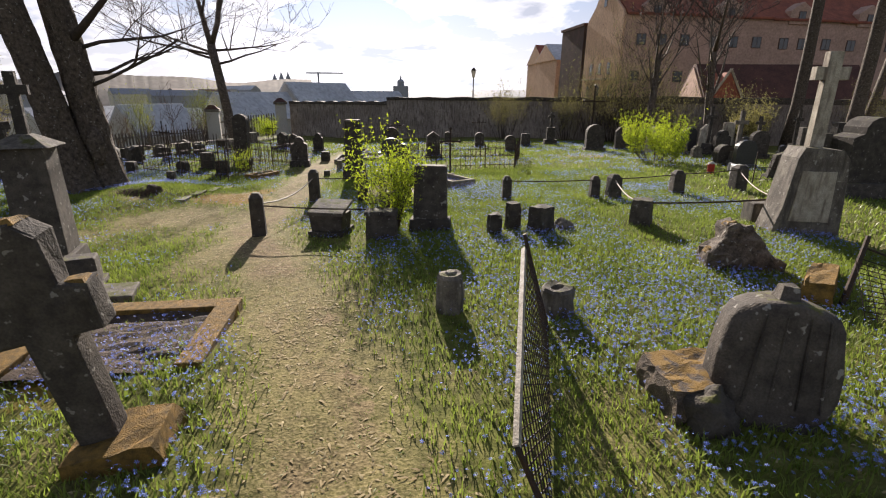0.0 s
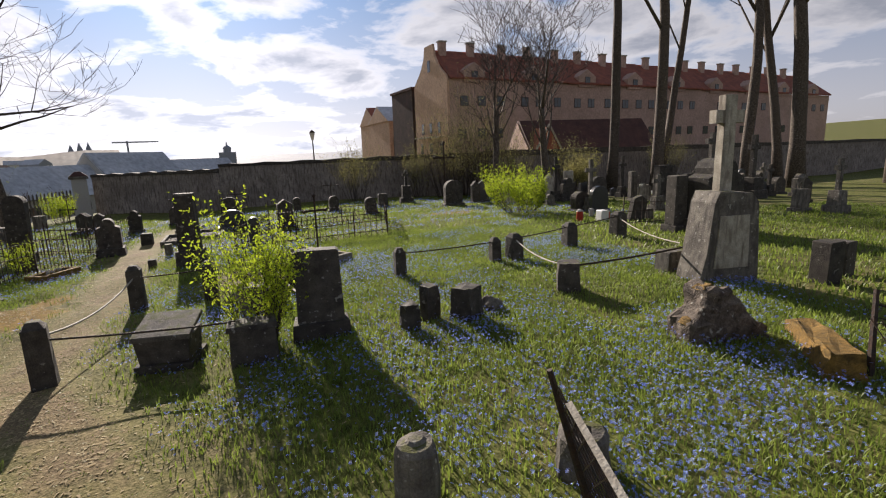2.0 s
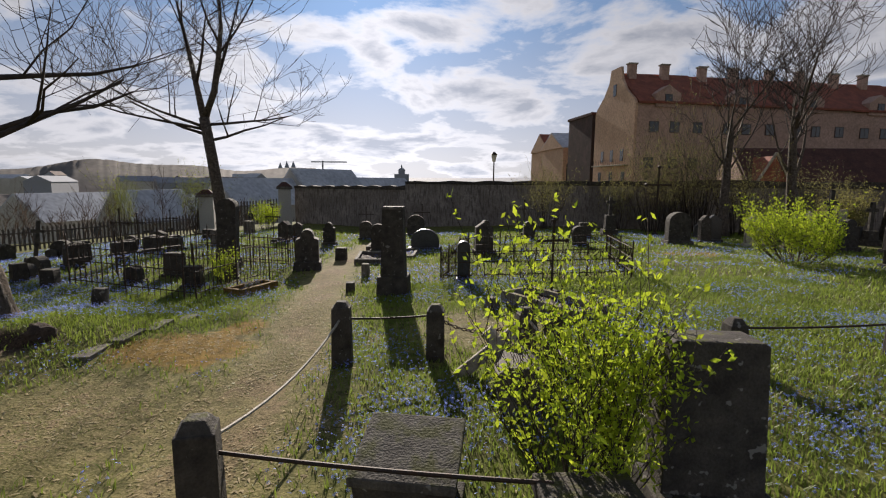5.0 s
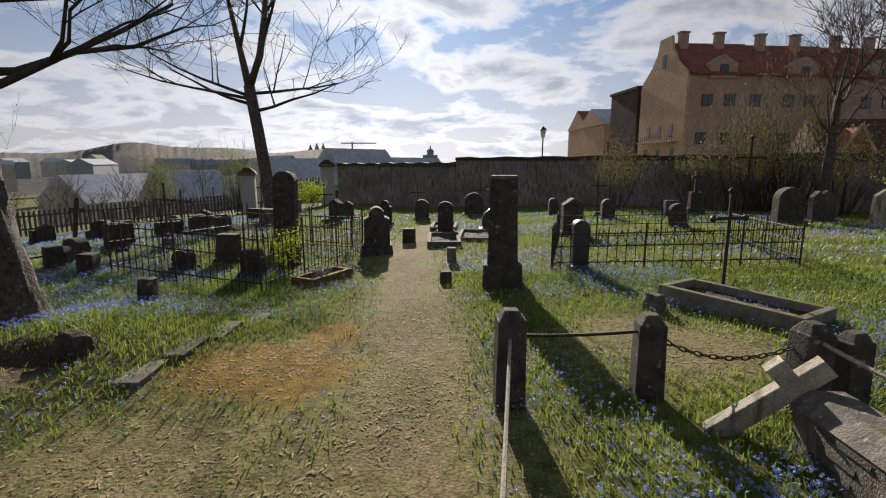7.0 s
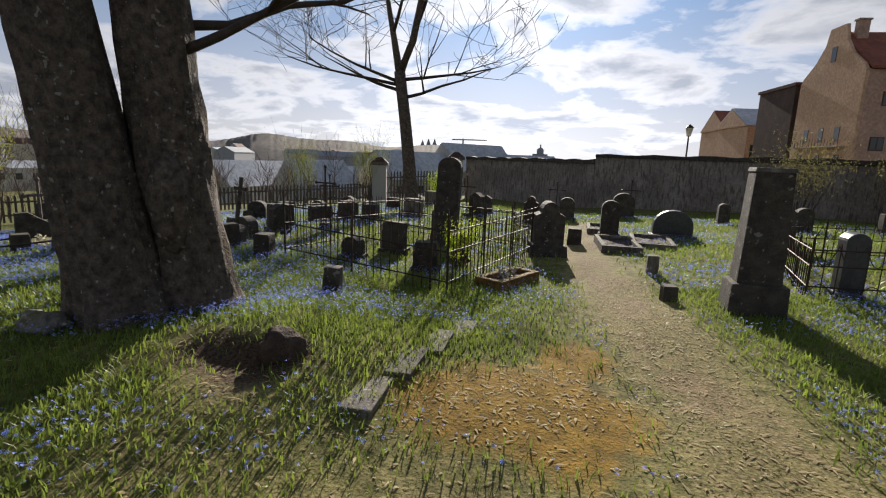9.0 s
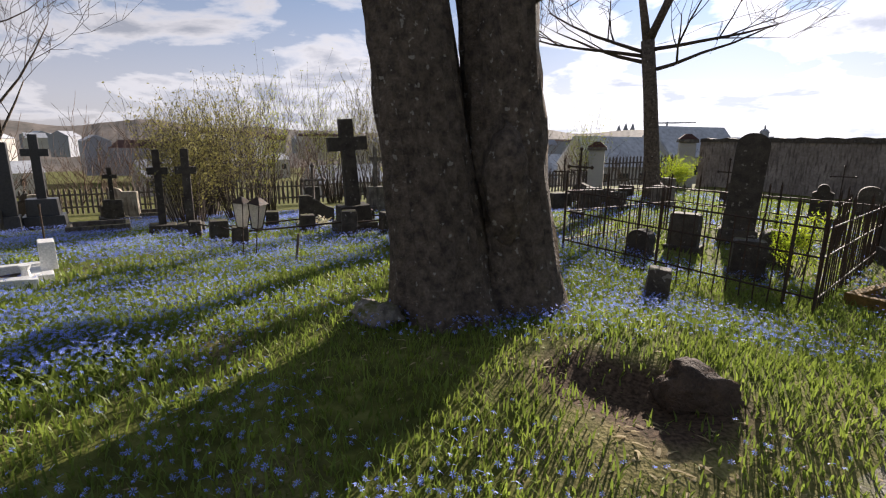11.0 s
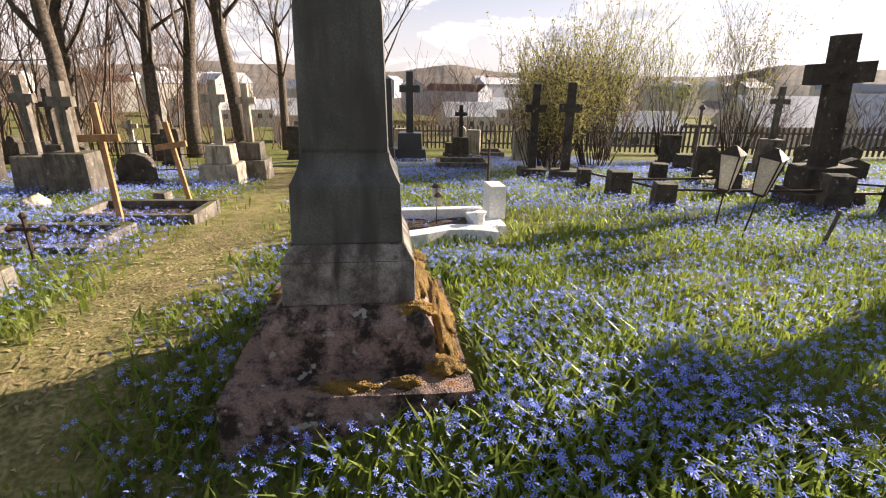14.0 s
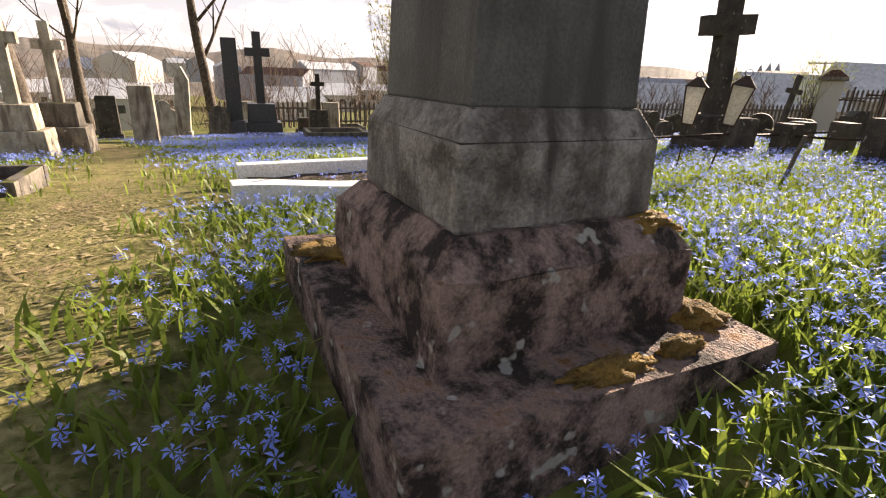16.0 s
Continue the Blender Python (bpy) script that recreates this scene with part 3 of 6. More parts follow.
def leaves_mesh(name, spots, size, mat, parent, seed, per=2):
    r = np.random.RandomState(seed)
    vs, fs = [], []
    for p in spots:
        for _ in range(per):
            c = np.array(p) + r.normal(0, size * 0.9, 3)
            a, b = r.normal(0, 1, 3), r.normal(0, 1, 3)
            a /= np.linalg.norm(a)
            b -= a * a.dot(b)
            b /= np.linalg.norm(b)
            s = size * (0.6 + 0.8 * r.rand())
            o = len(vs)
            vs += [tuple(c - a * s), tuple(c + b * s * 0.45), tuple(c + a * s), tuple(c - b * s * 0.45)]
            fs.append((o, o + 1, o + 2, o + 3))
    ob = mesh_object(name, vs, fs, mat, parent)
    return tagged(ob, kind="stuff")


def tree(x, y, h, r, seed, label, lean=(0, 0), levels=4, first=0.42, spread=0.6, kids=(3, 4), buds=0, name="bare_tree", up=0.1, thin=0.006):
    e = thing(name, x, y, 0, label, "tree", "bare trees")
    rng = random.Random(seed)
    rows = []
    grow(rng, (0, 0, -0.2), (lean[0], lean[1], 1), r, h * first, 0, levels, rows, spread, up, kids, 0.14, thin)
    flare = rows[0]
    flare[2][0] = r * 1.35
    limbs_mesh("trunk", [q for q in rows if q[0] <= 1], M["bark"], e, 10)
    tagged(limbs_mesh("crown", [q for q in rows if q[0] > 1], M["twig"], e), kind="stuff")
    if buds:
        tips = [q[1][k] for q in rows if q[0] >= levels - 1 for k in (1, -1)]
        leaves_mesh("buds", rng.sample(tips, min(len(tips), buds)), 0.03, M["bud"], e, seed)
    return e


def shrub(x, y, h, w, seed, stems, label, leaf="hedge", leaf_size=0.025, per=2, name="shrub", dz=0.0, upright=1.6, levels=2, group="shrubs"):
    e = thing(name, x, y, 0, label, "bush", group, dz=dz)
    rng = random.Random(seed)
    rows, k = [], 0
    for k in range(stems):
        a, s = rng.uniform(0, 6.283), rng.uniform(0, 1) ** 0.5
        p = (math.cos(a) * s * w * 0.16, math.sin(a) * s * w * 0.16, -0.05)
        d = (math.cos(a) * s * w / h, math.sin(a) * s * w / h, upright)
        grow(rng, p, d, 0.006 + 0.004 * h, h * rng.uniform(0.55, 0.95) * 0.75, 1, 1 + levels, rows, 0.42, 0.16, (3, 5), 0.14, 0.0018 + 0.0006 * h)
    tagged(limbs_mesh("twigwork", rows, M["twig"], e), kind="stuff")
    spots = [q[1][j] for q in rows if q[0] >= 2 for j in range(1, len(q[1]))]
    leaves_mesh("leaves", spots, leaf_size, M[leaf], e, seed, per)
    return e


# the double-trunked old tree
def old_tree():
    e = thing("old_double_tree", -9.36, 12.57, 0, "old maple with two thick furrowed trunks and a mossy burl", "tree")
    rng = random.Random(41)
    for k, (px, py, lx, ly, r) in enumerate(((-0.12, -0.24, -0.155, -0.06, 0.46), (0.22, 0.28, -0.10, -0.01, 0.46))):
        vs, fs, n_s, n_r = [], [], 40, 46
        for j in range(n_r):
            z = -0.25 + 9.0 * (j / (n_r - 1)) ** 1.15
            rr = r * (0.80 + 0.28 * math.exp(-max(z, 0) / 0.5) - 0.025 * z)
            for s in range(n_s):
                a = 2 * math.pi * s / n_s
                q = Vector((math.cos(a) * 1.6, math.sin(a) * 1.6, z * 0.5 + 9 * k))
                f = 1 + 0.10 * noise.noise(q) + 0.07 * noise.noise(q * 4.0) + 0.16 * math.exp(-max(z, 0) / 0.3) * math.cos(5 * a + k)
                ridge = 0.030 * math.sin(17 * a + 2.4 * noise.noise(Vector((a * 2, z * 1.5, k))) + z * 0.6)
                vs.append((px + lx * z + (rr * f + ridge) * math.cos(a), py + ly * z + (rr * f + ridge) * math.sin(a), z))
        for j in range(n_r - 1):
            for s in range(n_s):
                a, b = j * n_s + s, j * n_s + (s + 1) % n_s
                fs.append((a, b, b + n_s, a + n_s))
        t = mesh_object("trunk", vs, fs, M["bark"], e)
        t.data.polygons.foreach_set("use_smooth", [True] * len(t.data.polygons))
        rows = []
        for z, side in ((3.6, 1), (5.0, -1), (6.2, 1), (7.4, -1), (8.6, 1)):
            a = rng.uniform(-0.6, 1.2) if k else rng.uniform(2.0, 4.4)
            grow(rng, (px + lx * z, py + ly * z, z), (math.cos(a), math.sin(a), 0.45), 0.11, 3.4, 1, 4, rows, 0.55, 0.03, (3, 4), 0.17, 0.005)
        tagged(limbs_mesh("crown", rows, M["twig"], e), kind="stuff")
    rows = []
    for z, a in ((2.95, 0.45), (3.3, 0.9), (3.9, 0.2)):
        grow(rng, (-0.06, 0.28, z - 0.4), (math.cos(a), math.sin(a), 0.15), 0.06, 2.8, 1, 4, rows, 0.55, 0.03, (4, 5), 0.34, 0.005)
    tagged(limbs_mesh("low_crown", rows, M["twig"], e), kind="stuff")
    bm = B()
    bmesh.ops.create_icosphere(bm, subdivisions=3, radius=1.0)
    for v in bm.verts:
        v.co = Vector((0.27 + v.co.x * 0.20, -0.02 + v.co.y * 0.2, 1.15 + v.co.z * 0.5)) + noise.noise_vector(v.co * 2.3) * 0.07
    part("burl", bm, M["bark"], e, "mossy swollen burl", True)


def fork_tree():
    e = thing("forked_tree", -11.9, 27.0, 0, "bare tree with a forked trunk and wide twiggy crown", "tree", "bare trees")
    rng = random.Random(17)
    rows = [(0, [Vector((0.45, 0, -0.2)), Vector((0.36, 0, 0.5)), Vector((0.2, 0, 2.0)), Vector((0.0, 0, 3.6)), Vector((-0.25, 0, 5.3))], [0.36, 0.28, 0.25, 0.23, 0.22])]
    for d, r in (((-0.30, 0.1, 1), 0.15), ((0.32, 0.05, 1), 0.17)):
        grow(rng, (-0.25, 0, 5.2), d, r, 5.2, 1, 5, rows, 0.58, 0.05, (4, 5), 0.15, 0.010)
    for z, a, L in ((4.6, 3.3, 4.2), (4.9, 3.9, 3.6), (5.0, 5.9, 3.6), (4.3, 6.1, 3.4), (4.8, 2.9, 4.6)):
        grow(rng, (-0.2, 0, z), (math.cos(a), math.sin(a) * 0.4, 0.12), 0.075, L, 2, 5, rows, 0.5, 0.02, (3, 5), 0.2, 0.009)
    limbs_mesh("trunk", [q for q in rows if q[0] <= 1], M["bark"], e, 10)
    tagged(limbs_mesh("crown", [q for q in rows if q[0] > 1], M["twig"], e), kind="stuff")


old_tree()
fork_tree()
for _k, (_x, _y, _h, _r, _l) in enumerate(((12.8, 31.0, 17, 0.26, -0.06), (16.8, 31.5, 18, 0.30, -0.13), (21.5, 31.0, 24, 0.36, -0.05), (25.0, 30.5, 24, 0.42, -0.04), (31.0, 28.5, 24, 0.38, -0.04), (32.5, 26.0, 25, 0.50, -0.09), (39.0, 24.0, 24, 0.44, -0.06), (36.0, 30.0, 24, 0.36, -0.02), (43.0, 20.0, 24, 0.44, -0.03), (28.0, 33.5, 22, 0.3, 0.03))):
    tree(_x, _y, _h, _r, 60 + _k, "tall bare dark trunk with a high thin crown", (_l, 0), 4, 0.85 if _k > 1 else 0.33, 0.40 if _k > 1 else 0.5, (4, 5), thin=0.013)
for _k, (_x, _y, _h, _r) in enumerate(((-25.7, 4.3, 12, 0.19), (-30.5, 5.6, 15, 0.20), (-31.0, 6.7, 15, 0.22), (-32.0, 8.4, 15, 0.27), (-29.5, 13.4, 12, 0.15), (-27.5, 1.6, 12, 0.16), (-31.0, 3.0, 14, 0.18), (-34.0, -0.5, 14, 0.2), (-26.0, -1.5, 12, 0.2), (-36.0, 10.5, 14, 0.18))):
    tree(_x, _y, _h, _r * 1.25, 90 + _k, "slim bare tree with brown twigs", ((-1) ** _k * 0.05, 0), 4, 0.45, 0.5, (4, 5), thin=0.009)
for _k, (_x, _y, _h, _w, _n, _lf) in enumerate(((-21.0, 15.6, 2.9, 2.4, 34, "hedge"), (-19.6, 15.0, 2.4, 1.9, 28, "hedge"), (-22.8, 17.2, 3.3, 2.6, 34, "hedge"), (-20.6, 17.0, 3.0, 2.4, 28, "hedge"), (13.0, 34.0, 6.5, 4.5, 30, "hedge"), (10.0, 33.0, 4.5, 3.6, 30, "hedge"), (-24.5, 20.5, 4.2, 2.0, 22, "bud"), (-22.0, 24.0, 4.4, 2.2, 20, "hedge"), (-27.0, 26.0, 5.0, 2.4, 20, "bud"), (4.0, 33.5, 3.2, 2.6, 26, "hedge"), (11.5, 33.5, 4.4, 4.0, 34, "hedge"), (14.5, 32.5, 4.0, 4.0, 30, "hedge"), (8.5, 34.5, 3.0, 2.6, 22, "hedge"), (-18.0, 38.0, 4.0, 2.4, 18, "bud"), (-22.0, 36.0, 4.0, 2.2, 18, "bud"), (20.0, 34.0, 3.4, 3.4, 26, "hedge"), (28.0, 33.0, 3.6, 3.2, 26, "hedge"))):
    shrub(_x, _y, _h, _w, 200 + _k, _n, "tall thicket of thin twigs with first small leaves", _lf, 0.034, 2, name="thicket")
shrub(-1.0, 8.35, 1.45, 0.98, 31, 26, "young bush with bright yellow-green spring leaves", "leaf", 0.024, 3, name="leafy_bush", upright=1.35)
shrub(8.6, 19.8, 1.7, 3.2, 32, 46, "spreading bush with bright yellow-green leaves", "leaf", 0.035, 3, name="leafy_bush", upright=0.9)
shrub(-7.1, 16.9, 0.75, 0.5, 33, 12, "small sapling with yellow-green leaves inside the fence", "leaf", 0.02, 2, name="leafy_bush")
shrub(-12.4, 34.5, 1.4, 1.6, 34, 24, "low bush with yellow-green leaves by the wall", "leaf", 0.035, 2, name="leafy_bush")
shrub(18.5, 30.5, 2.2, 2.4, 35, 40, "dark evergreen shrub by the wall", "hedge", 0.05, 2, name="shrub")


# ---- near the start ----
def leaning_cross():
    e = thing("leaning_stone_cross", -2.36, 2.42, 12, "dark rough stone cross leaning on a mossy base", "grave cross", "gravestones", ry=-9, rx=3)
    e.matrix_world = e.matrix_world @ Matrix.Scale(1.15, 4)
    bm = B()
    profile(bm, [(-0.10, 0), (0.10, 0), (0.12, 0.8), (0.29, 0.82), (0.29, 1.08), (0.15, 1.1), (0.17, 1.38), (0.08, 1.46), (-0.1, 1.45), (-0.17, 1.36), (-0.15, 1.1), (-0.29, 1.06), (-0.29, 0.8), (-0.12, 0.8)], 0.19, 0, 0.025)
    part("cross", rough_up(bm, 0.02, 2), M["dark"], e)
    for px, pz, w in ((0.22, 1.085, 0.13), (0, 1.46, 0.2)):
        bm = block(B(), px, 0, pz - 0.01, pz + 0.02, w, 0.16, w * 0.7, 0.1, 0, 2)
        part("moss_cushion", rough_up(bm, 0.02, 4), M["mossy"], e, "rusty brown moss cushion")
    part("base", rough_up(block(B(), 0.1, -0.05, -0.2, 0.12, 0.62, 0.5, 0.5, 0.4, 0, 3), 0.035, 5), M["mossy"], e)


leaning_cross()
kerb_grave(-3.25, 3.95, 8, 1.75, 1.9, 0.12, "mossy", "soil", "sunken grave kerb overgrown with rusty moss", 0.24, (0,))


def capped_pillar(x, y):
    e = thing("capped_pillar", x, y, 20, "dark brick-like grave pillar with a roofed cap and cross", "gravestone", "gravestones")
    part("base", rough_up(block(B(), 0, 0, -0.1, 0.3, 0.8, 0.8, 0.72, 0.72, 0.02), 0.012), M["dark"], e)
    part("shaft", rough_up(block(B(), 0, 0, 0.297, 1.85, 0.58, 0.58, 0.54, 0.54, 0.02), 0.01), M["dark"], e)
    part("cap", block(B(), 0, 0, 1.847, 2.02, 0.76, 0.76, 0.2, 0.2, 0.02), M["stone"], e)
    part("cross", profile(B(), [(a, b + 2.0) for a, b in cross_outline(0.85, 0.36, 0.13)], 0.1), M["dark"], e)


capped_pillar(-5.95, 6.6)
stele(-4.9, 5.75, 25, 0.42, 0.3, 0.44, "flat", "dark", 0.1, label="low dark stone block beside a pale slab")
for _k, (_x, _y, _rz, _w, _d, _h) in enumerate(((-4.3, 5.25, 20, 0.7, 0.5, 0.1), (-4.75, 4.85, -15, 0.55, 0.4, 0.16), (-5.3, 4.6, 40, 0.6, 0.5, 0.1))):
    _e = thing("stone_slab", _x, _y, _rz, "flat grey stone slab lying on the grass", "slab", "lying slabs", ry=4)
    part("slab", rough_up(block(B(), 0, 0, -0.06, _h, _w, _d, bevel=0.02), 0.014, _k), M["stone"], _e)


def stump(x, y, h, r, hole=False, seed=0):
    e = thing("stone_stump", x, y, 0, "short round broken stone pillar stub in the grass", "stone stub", "stone stubs")
    bm = B()
    rings = ((0, -0.1, 1.02), (0, 0, 1.05), (0, h * 0.5, 1.0), (0, h * 0.9, 0.95), (0, h, 0.82), (0, h, 0.42 if hole else 0.5), (0, h - (0.08 if hole else -0.015), 0.36))
    vs = [[bm.verts.new((r * k * math.cos(a * 0.5236), r * k * math.sin(a * 0.5236), z)) for a in range(12)] for _, z, k in rings]
    for a, b in zip(vs, vs[1:]):
        for q in range(12):
            bm.faces.new((a[q], a[(q + 1) % 12], b[(q + 1) % 12], b[q]))
    bm.faces.new(vs[-1])
    part("stub", rough_up(bm, 0.03, seed), M["stone"], e)


stump(0.03, 4.62, 0.44, 0.15, False, 3)
stump(1.17, 4.42, 0.30, 0.18, True, 8)


def mesh_panel():
    e = new("fallen_mesh_fence")
    tagged(e, "leaning rusty iron mesh fence panel with a flat top bar", "fence", "broken fences")
    g = ground(0.7, 3)
    a, b = Vector((1.03, 4.05, g)), Vector((0.58, 1.75, g + 0.02))
    c, d = Vector((0.73, 4.12, g + 0.98)), Vector((0.36, 1.80, g + 0.42))
    part("top_bar", tube(B(), [c.lerp(d, 0.12), d], 0.026, 4), M["rail"], e, "pale flat top bar")
    part("end_post", tube(B(), [a - Vector((0, 0, 0.1)), c], [0.035, 0.018], 6), M["iron"], e)
    part("near_post", tube(B(), [b - Vector((0, 0, 0.1)), d], [0.025, 0.018], 6), M["iron"], e)
    bm = B()
    for k in range(27):
        for s0, s1 in ((k / 20.0, k / 20.0 - 0.35), (k / 20.0 - 0.35, k / 20.0)):
            lo, hi = min(max(s0, 0), 1), min(max(s1, 0), 1)
            h0, h1 = 0.03, 0.97
            if s1 != s0:
                t0, t1 = (lo - s0) / (s1 - s0), (hi - s0) / (s1 - s0)
                h0, h1 = 0.03 + 0.94 * t0, 0.03 + 0.94 * t1
            if abs(h1 - h0) > 0.05:
                tube(bm, [a.lerp(b, lo).lerp(c.lerp(d, lo), h0), a.lerp(b, hi).lerp(c.lerp(d, hi), h1)], 0.006, 4)
    part("lattice", bm, M["iron"], e)


mesh_panel()


def bell_stone():
    e = thing("bell_headstone", 2.3, 2.66, -12, "dark grey bell-shaped headstone with a knob and carved folds", "gravestone", "gravestones", rx=-7, ry=3)
    half = [(0.30, 0.0), (0.37, 0.10), (0.415, 0.24), (0.41, 0.42), (0.385, 0.60), (0.36, 0.72), (0.31, 0.81), (0.22, 0.86), (0.11, 0.885)]
    bm = B()
    n_a, vs = 32, []
    for w, z in half:
        row = []
        for q in range(n_a):
            a = 6.2832 * q / n_a
            cx, cy = math.cos(a), math.sin(a)
            fold = 0.012 * math.cos(11 * a) if 0.05 < z < 0.84 else 0.0
            row.append(bm.verts.new((math.copysign(abs(cx) ** 0.55, cx) * (w + fold), math.copysign(abs(cy) ** 0.55, cy) * (0.17 + 0.1 * w + fold), z)))
        vs.append(row)
    for a, b in zip(vs, vs[1:]):
        for q in range(n_a):
            bm.faces.new((a[q], a[(q + 1) % n_a], b[(q + 1) % n_a], b[q]))
    bm.faces.new(vs[-1])
    part("bell", rough_up(bm, 0.014, 6), M["dark"], e, smooth=True)
    part("knob", rough_up(block(B(), 0.0, 0, 0.87, 0.98, 0.15, 0.14, 0.10, 0.10, 0, 3), 0.015, 3), M["dark"], e, "broken stone knob")
    for k, px in enumerate((-0.2, -0.06, 0.1, 0.23)):
        part("carved_fold", tube(B(), [(px * 0.9, -0.205, 0.80), (px, -0.214, 0.5), (px * 1.15, -0.214, 0.15)], [0.006, 0.012, 0.008], 6), M["dark"], e)
    part("foot", rough_up(block(B(), 0, 0.02, -0.25, 0.04, 0.62, 0.46, 0.56, 0.42, 0, 4), 0.04, 2), M["dark"], e)


bell_stone()
_e = thing("grave_base_slab", 1.98, 2.86, 6, "thick broken stone base overgrown with rusty moss", "slab", "lying slabs", rx=-3)
part("slab", rough_up(block(B(), 0, 0, -0.2, 0.24, 0.86, 0.62, 0.8, 0.56, 0, 7), 0.045, 11), M["mossbase"], _e)


def boulder(x, y, sx, sy, sz, seed, mat, label, rz=0, name="boulder"):
    e = thing(name, x, y, rz, label, "rock", "rocks")
    bm = B()
    bmesh.ops.create_icosphere(bm, subdivisions=4, radius=1.0)
    for v in bm.verts:
        n1 = noise.noise(v.co * 1.3 + Vector((seed, 0, 0))) * 0.35 + abs(noise.noise(v.co * 2.7 + Vector((0, seed, 0)))) * 0.3 + noise.noise(v.co * 9 + Vector((0, 0, seed))) * 0.10
        v.co *= 1 + n1
        v.co = Vector((v.co.x * sx, v.co.y * sy, v.co.z * sz + sz * 0.35))
    part("rock", bm, M[mat], e, smooth=True)


boulder(1.83, 2.52, 0.17, 0.16, 0.20, 3, "dark", "dark rough rock beside a headstone")
_e = thing("broken_stump", 3.95, 5.95, -8, "dark hollow broken tree stump with mossy ragged edges", "stump", rx=-4)
_bm = profile(B(), [(-0.42, -0.15), (0.58, -0.15), (0.52, 0.12), (0.34, 0.26), (0.24, 0.40), (0.08, 0.58), (-0.10, 0.64), (-0.22, 0.60), (-0.26, 0.40), (-0.42, 0.22)], 0.44, 0, 0.06)
bmesh.ops.triangulate(_bm, faces=_bm.faces[:])
bmesh.ops.subdivide_edges(_bm, edges=_bm.edges[:], cuts=2, use_grid_fill=True)
part("stump", rough_up(rough_up(_bm, 0.06, 4), 0.03, 17), M["bark"], _e)
for _k, (_x, _y, _z) in enumerate(((-0.14, -0.05, 0.62), (0.12, 0.05, 0.52), (-0.36, -0.1, 0.24))):
    part("moss_cushion", rough_up(block(B(), _x, _y, _z - 0.03, _z + 0.03, 0.16, 0.2, 0.1, 0.12, 0, 3), 0.03, _k), M["mossy"], _e, "rusty brown moss cushion")
boulder(-7.42, 11.92, 0.21, 0.15, 0.15, 9, "soil", "clod of dark earth beside a dug hole", name="earth_clod")
boulder(-9.85, 11.75, 0.24, 0.16, 0.11, 12, "stone", "low grey stone at a tree's foot")
_e = thing("mossy_slab", 4.55, 5.15, -40, "long mossy broken stone slab lying in the grass", "slab", "lying slabs", rx=-6)
part("slab", rough_up(block(B(), 0, 0, -0.1, 0.17, 0.34, 1.5, 0.28, 1.4, 0, 4), 0.05, 7), M["mossy"], _e)
_e = new("bent_mesh_fence")
tagged(_e, "bent rusty mesh fence remains on a leaning post", "fence", "broken fences")
_g = ground(4.6, 4.5)
part("post", tube(B(), [(4.35, 4.55, _g - 0.1), (4.62, 4.75, _g + 0.75)], [0.04, 0.025], 6), M["iron"], _e)
part("top_wire", tube(B(), [(4.6, 4.74, _g + 0.62), (5.6, 4.2, _g + 0.25)], 0.012, 5), M["iron"], _e)
_bm = B()
for _k in range(12):
    tube(_bm, [(4.5 + 0.09 * _k, 4.7 - 0.045 * _k, _g + 0.5 - 0.03 * _k), (4.25 + 0.1 * _k, 4.1 - 0.03 * _k, _g + 0.02)], 0.006, 4)
    tube(_bm, [(4.5 - 0.02 * _k, 4.68 - 0.05 * _k, _g + 0.52 - 0.042 * _k), (5.55 - 0.02 * _k, 4.18 - 0.03 * _k, _g + 0.24 - 0.018 * _k)], 0.005, 4)
part("lattice", _bm, M["iron"], _e)

# plots with chain posts
stele(-0.28, 8.25, -4, 0.60, 0.30, 1.16, "flat", "dark", 0.22, lean=-3, label="tall dark stone stele with a mossy flat top")
_e = thing("stone_planter", -1.12, 7.85, 3, "dark square stone block below a leafy bush", "stone block", "gravestones")
part("body", rough_up(block(B(), 0, 0, -0.1, 0.43, 0.56, 0.34, 0.52, 0.3, 0.02), 0.012), M["dark"], _e)
part("rim", rough_up(block(B(), 0, 0, 0.427, 0.5, 0.57, 0.35, 0.55, 0.33, 0.015), 0.01, 2), M["dark"], _e)


def sarcophagus():
    e = thing("grave_sarcophagus", -2.12, 8.35, -8, "dark stone sarcophagus with a slanted lid", "gravestone", "gravestones")
    part("foot", rough_up(block(B(), 0, 0, -0.1, 0.1, 0.66, 0.62, bevel=0.015), 0.01), M["dark"], e)
    part("body", rough_up(block(B(), 0, 0, 0.097, 0.40, 0.56, 0.50, 0.62, 0.56, 0.015), 0.006), M["dark"], e)
    bm = block(B(), 0, 0, 0, 0.06, 0.66, 0.6, bevel=0.012)
    for v in bm.verts:
        v.co.z += 0.46 + v.co.y * 0.22
    part("lid", bm, M["stone"], e, "pale slanted stone lid")


sarcophagus()
_e = thing("fallen_stone_cross", -1.74, 10.78, -14, "pale stone cross fallen against a tilted tomb block", "grave cross", "gravestones", dz=-0.02, ry=47)
part("cross", profile(B(), cross_outline(0.88, 0.40, 0.13, 0.72), 0.11), M["pale"], _e)
_e = thing("tilted_tomb_block", -1.15, 10.1, -6, "tilted brown tomb block with a worn inscription", "gravestone", "gravestones", rx=-6)
part("block", rough_up(block(B(), 0, 0, -0.15, 0.36, 0.36, 0.8, 0.46, 0.92, 0.015), 0.006), M["stone"], _e)
part("lid", rough_up(profile(B(), [(-0.24, 0.357), (0.24, 0.357), (0.08, 0.46), (-0.13, 0.46)], 0.92, 0, 0.012), 0.004), M["stone"], _e)
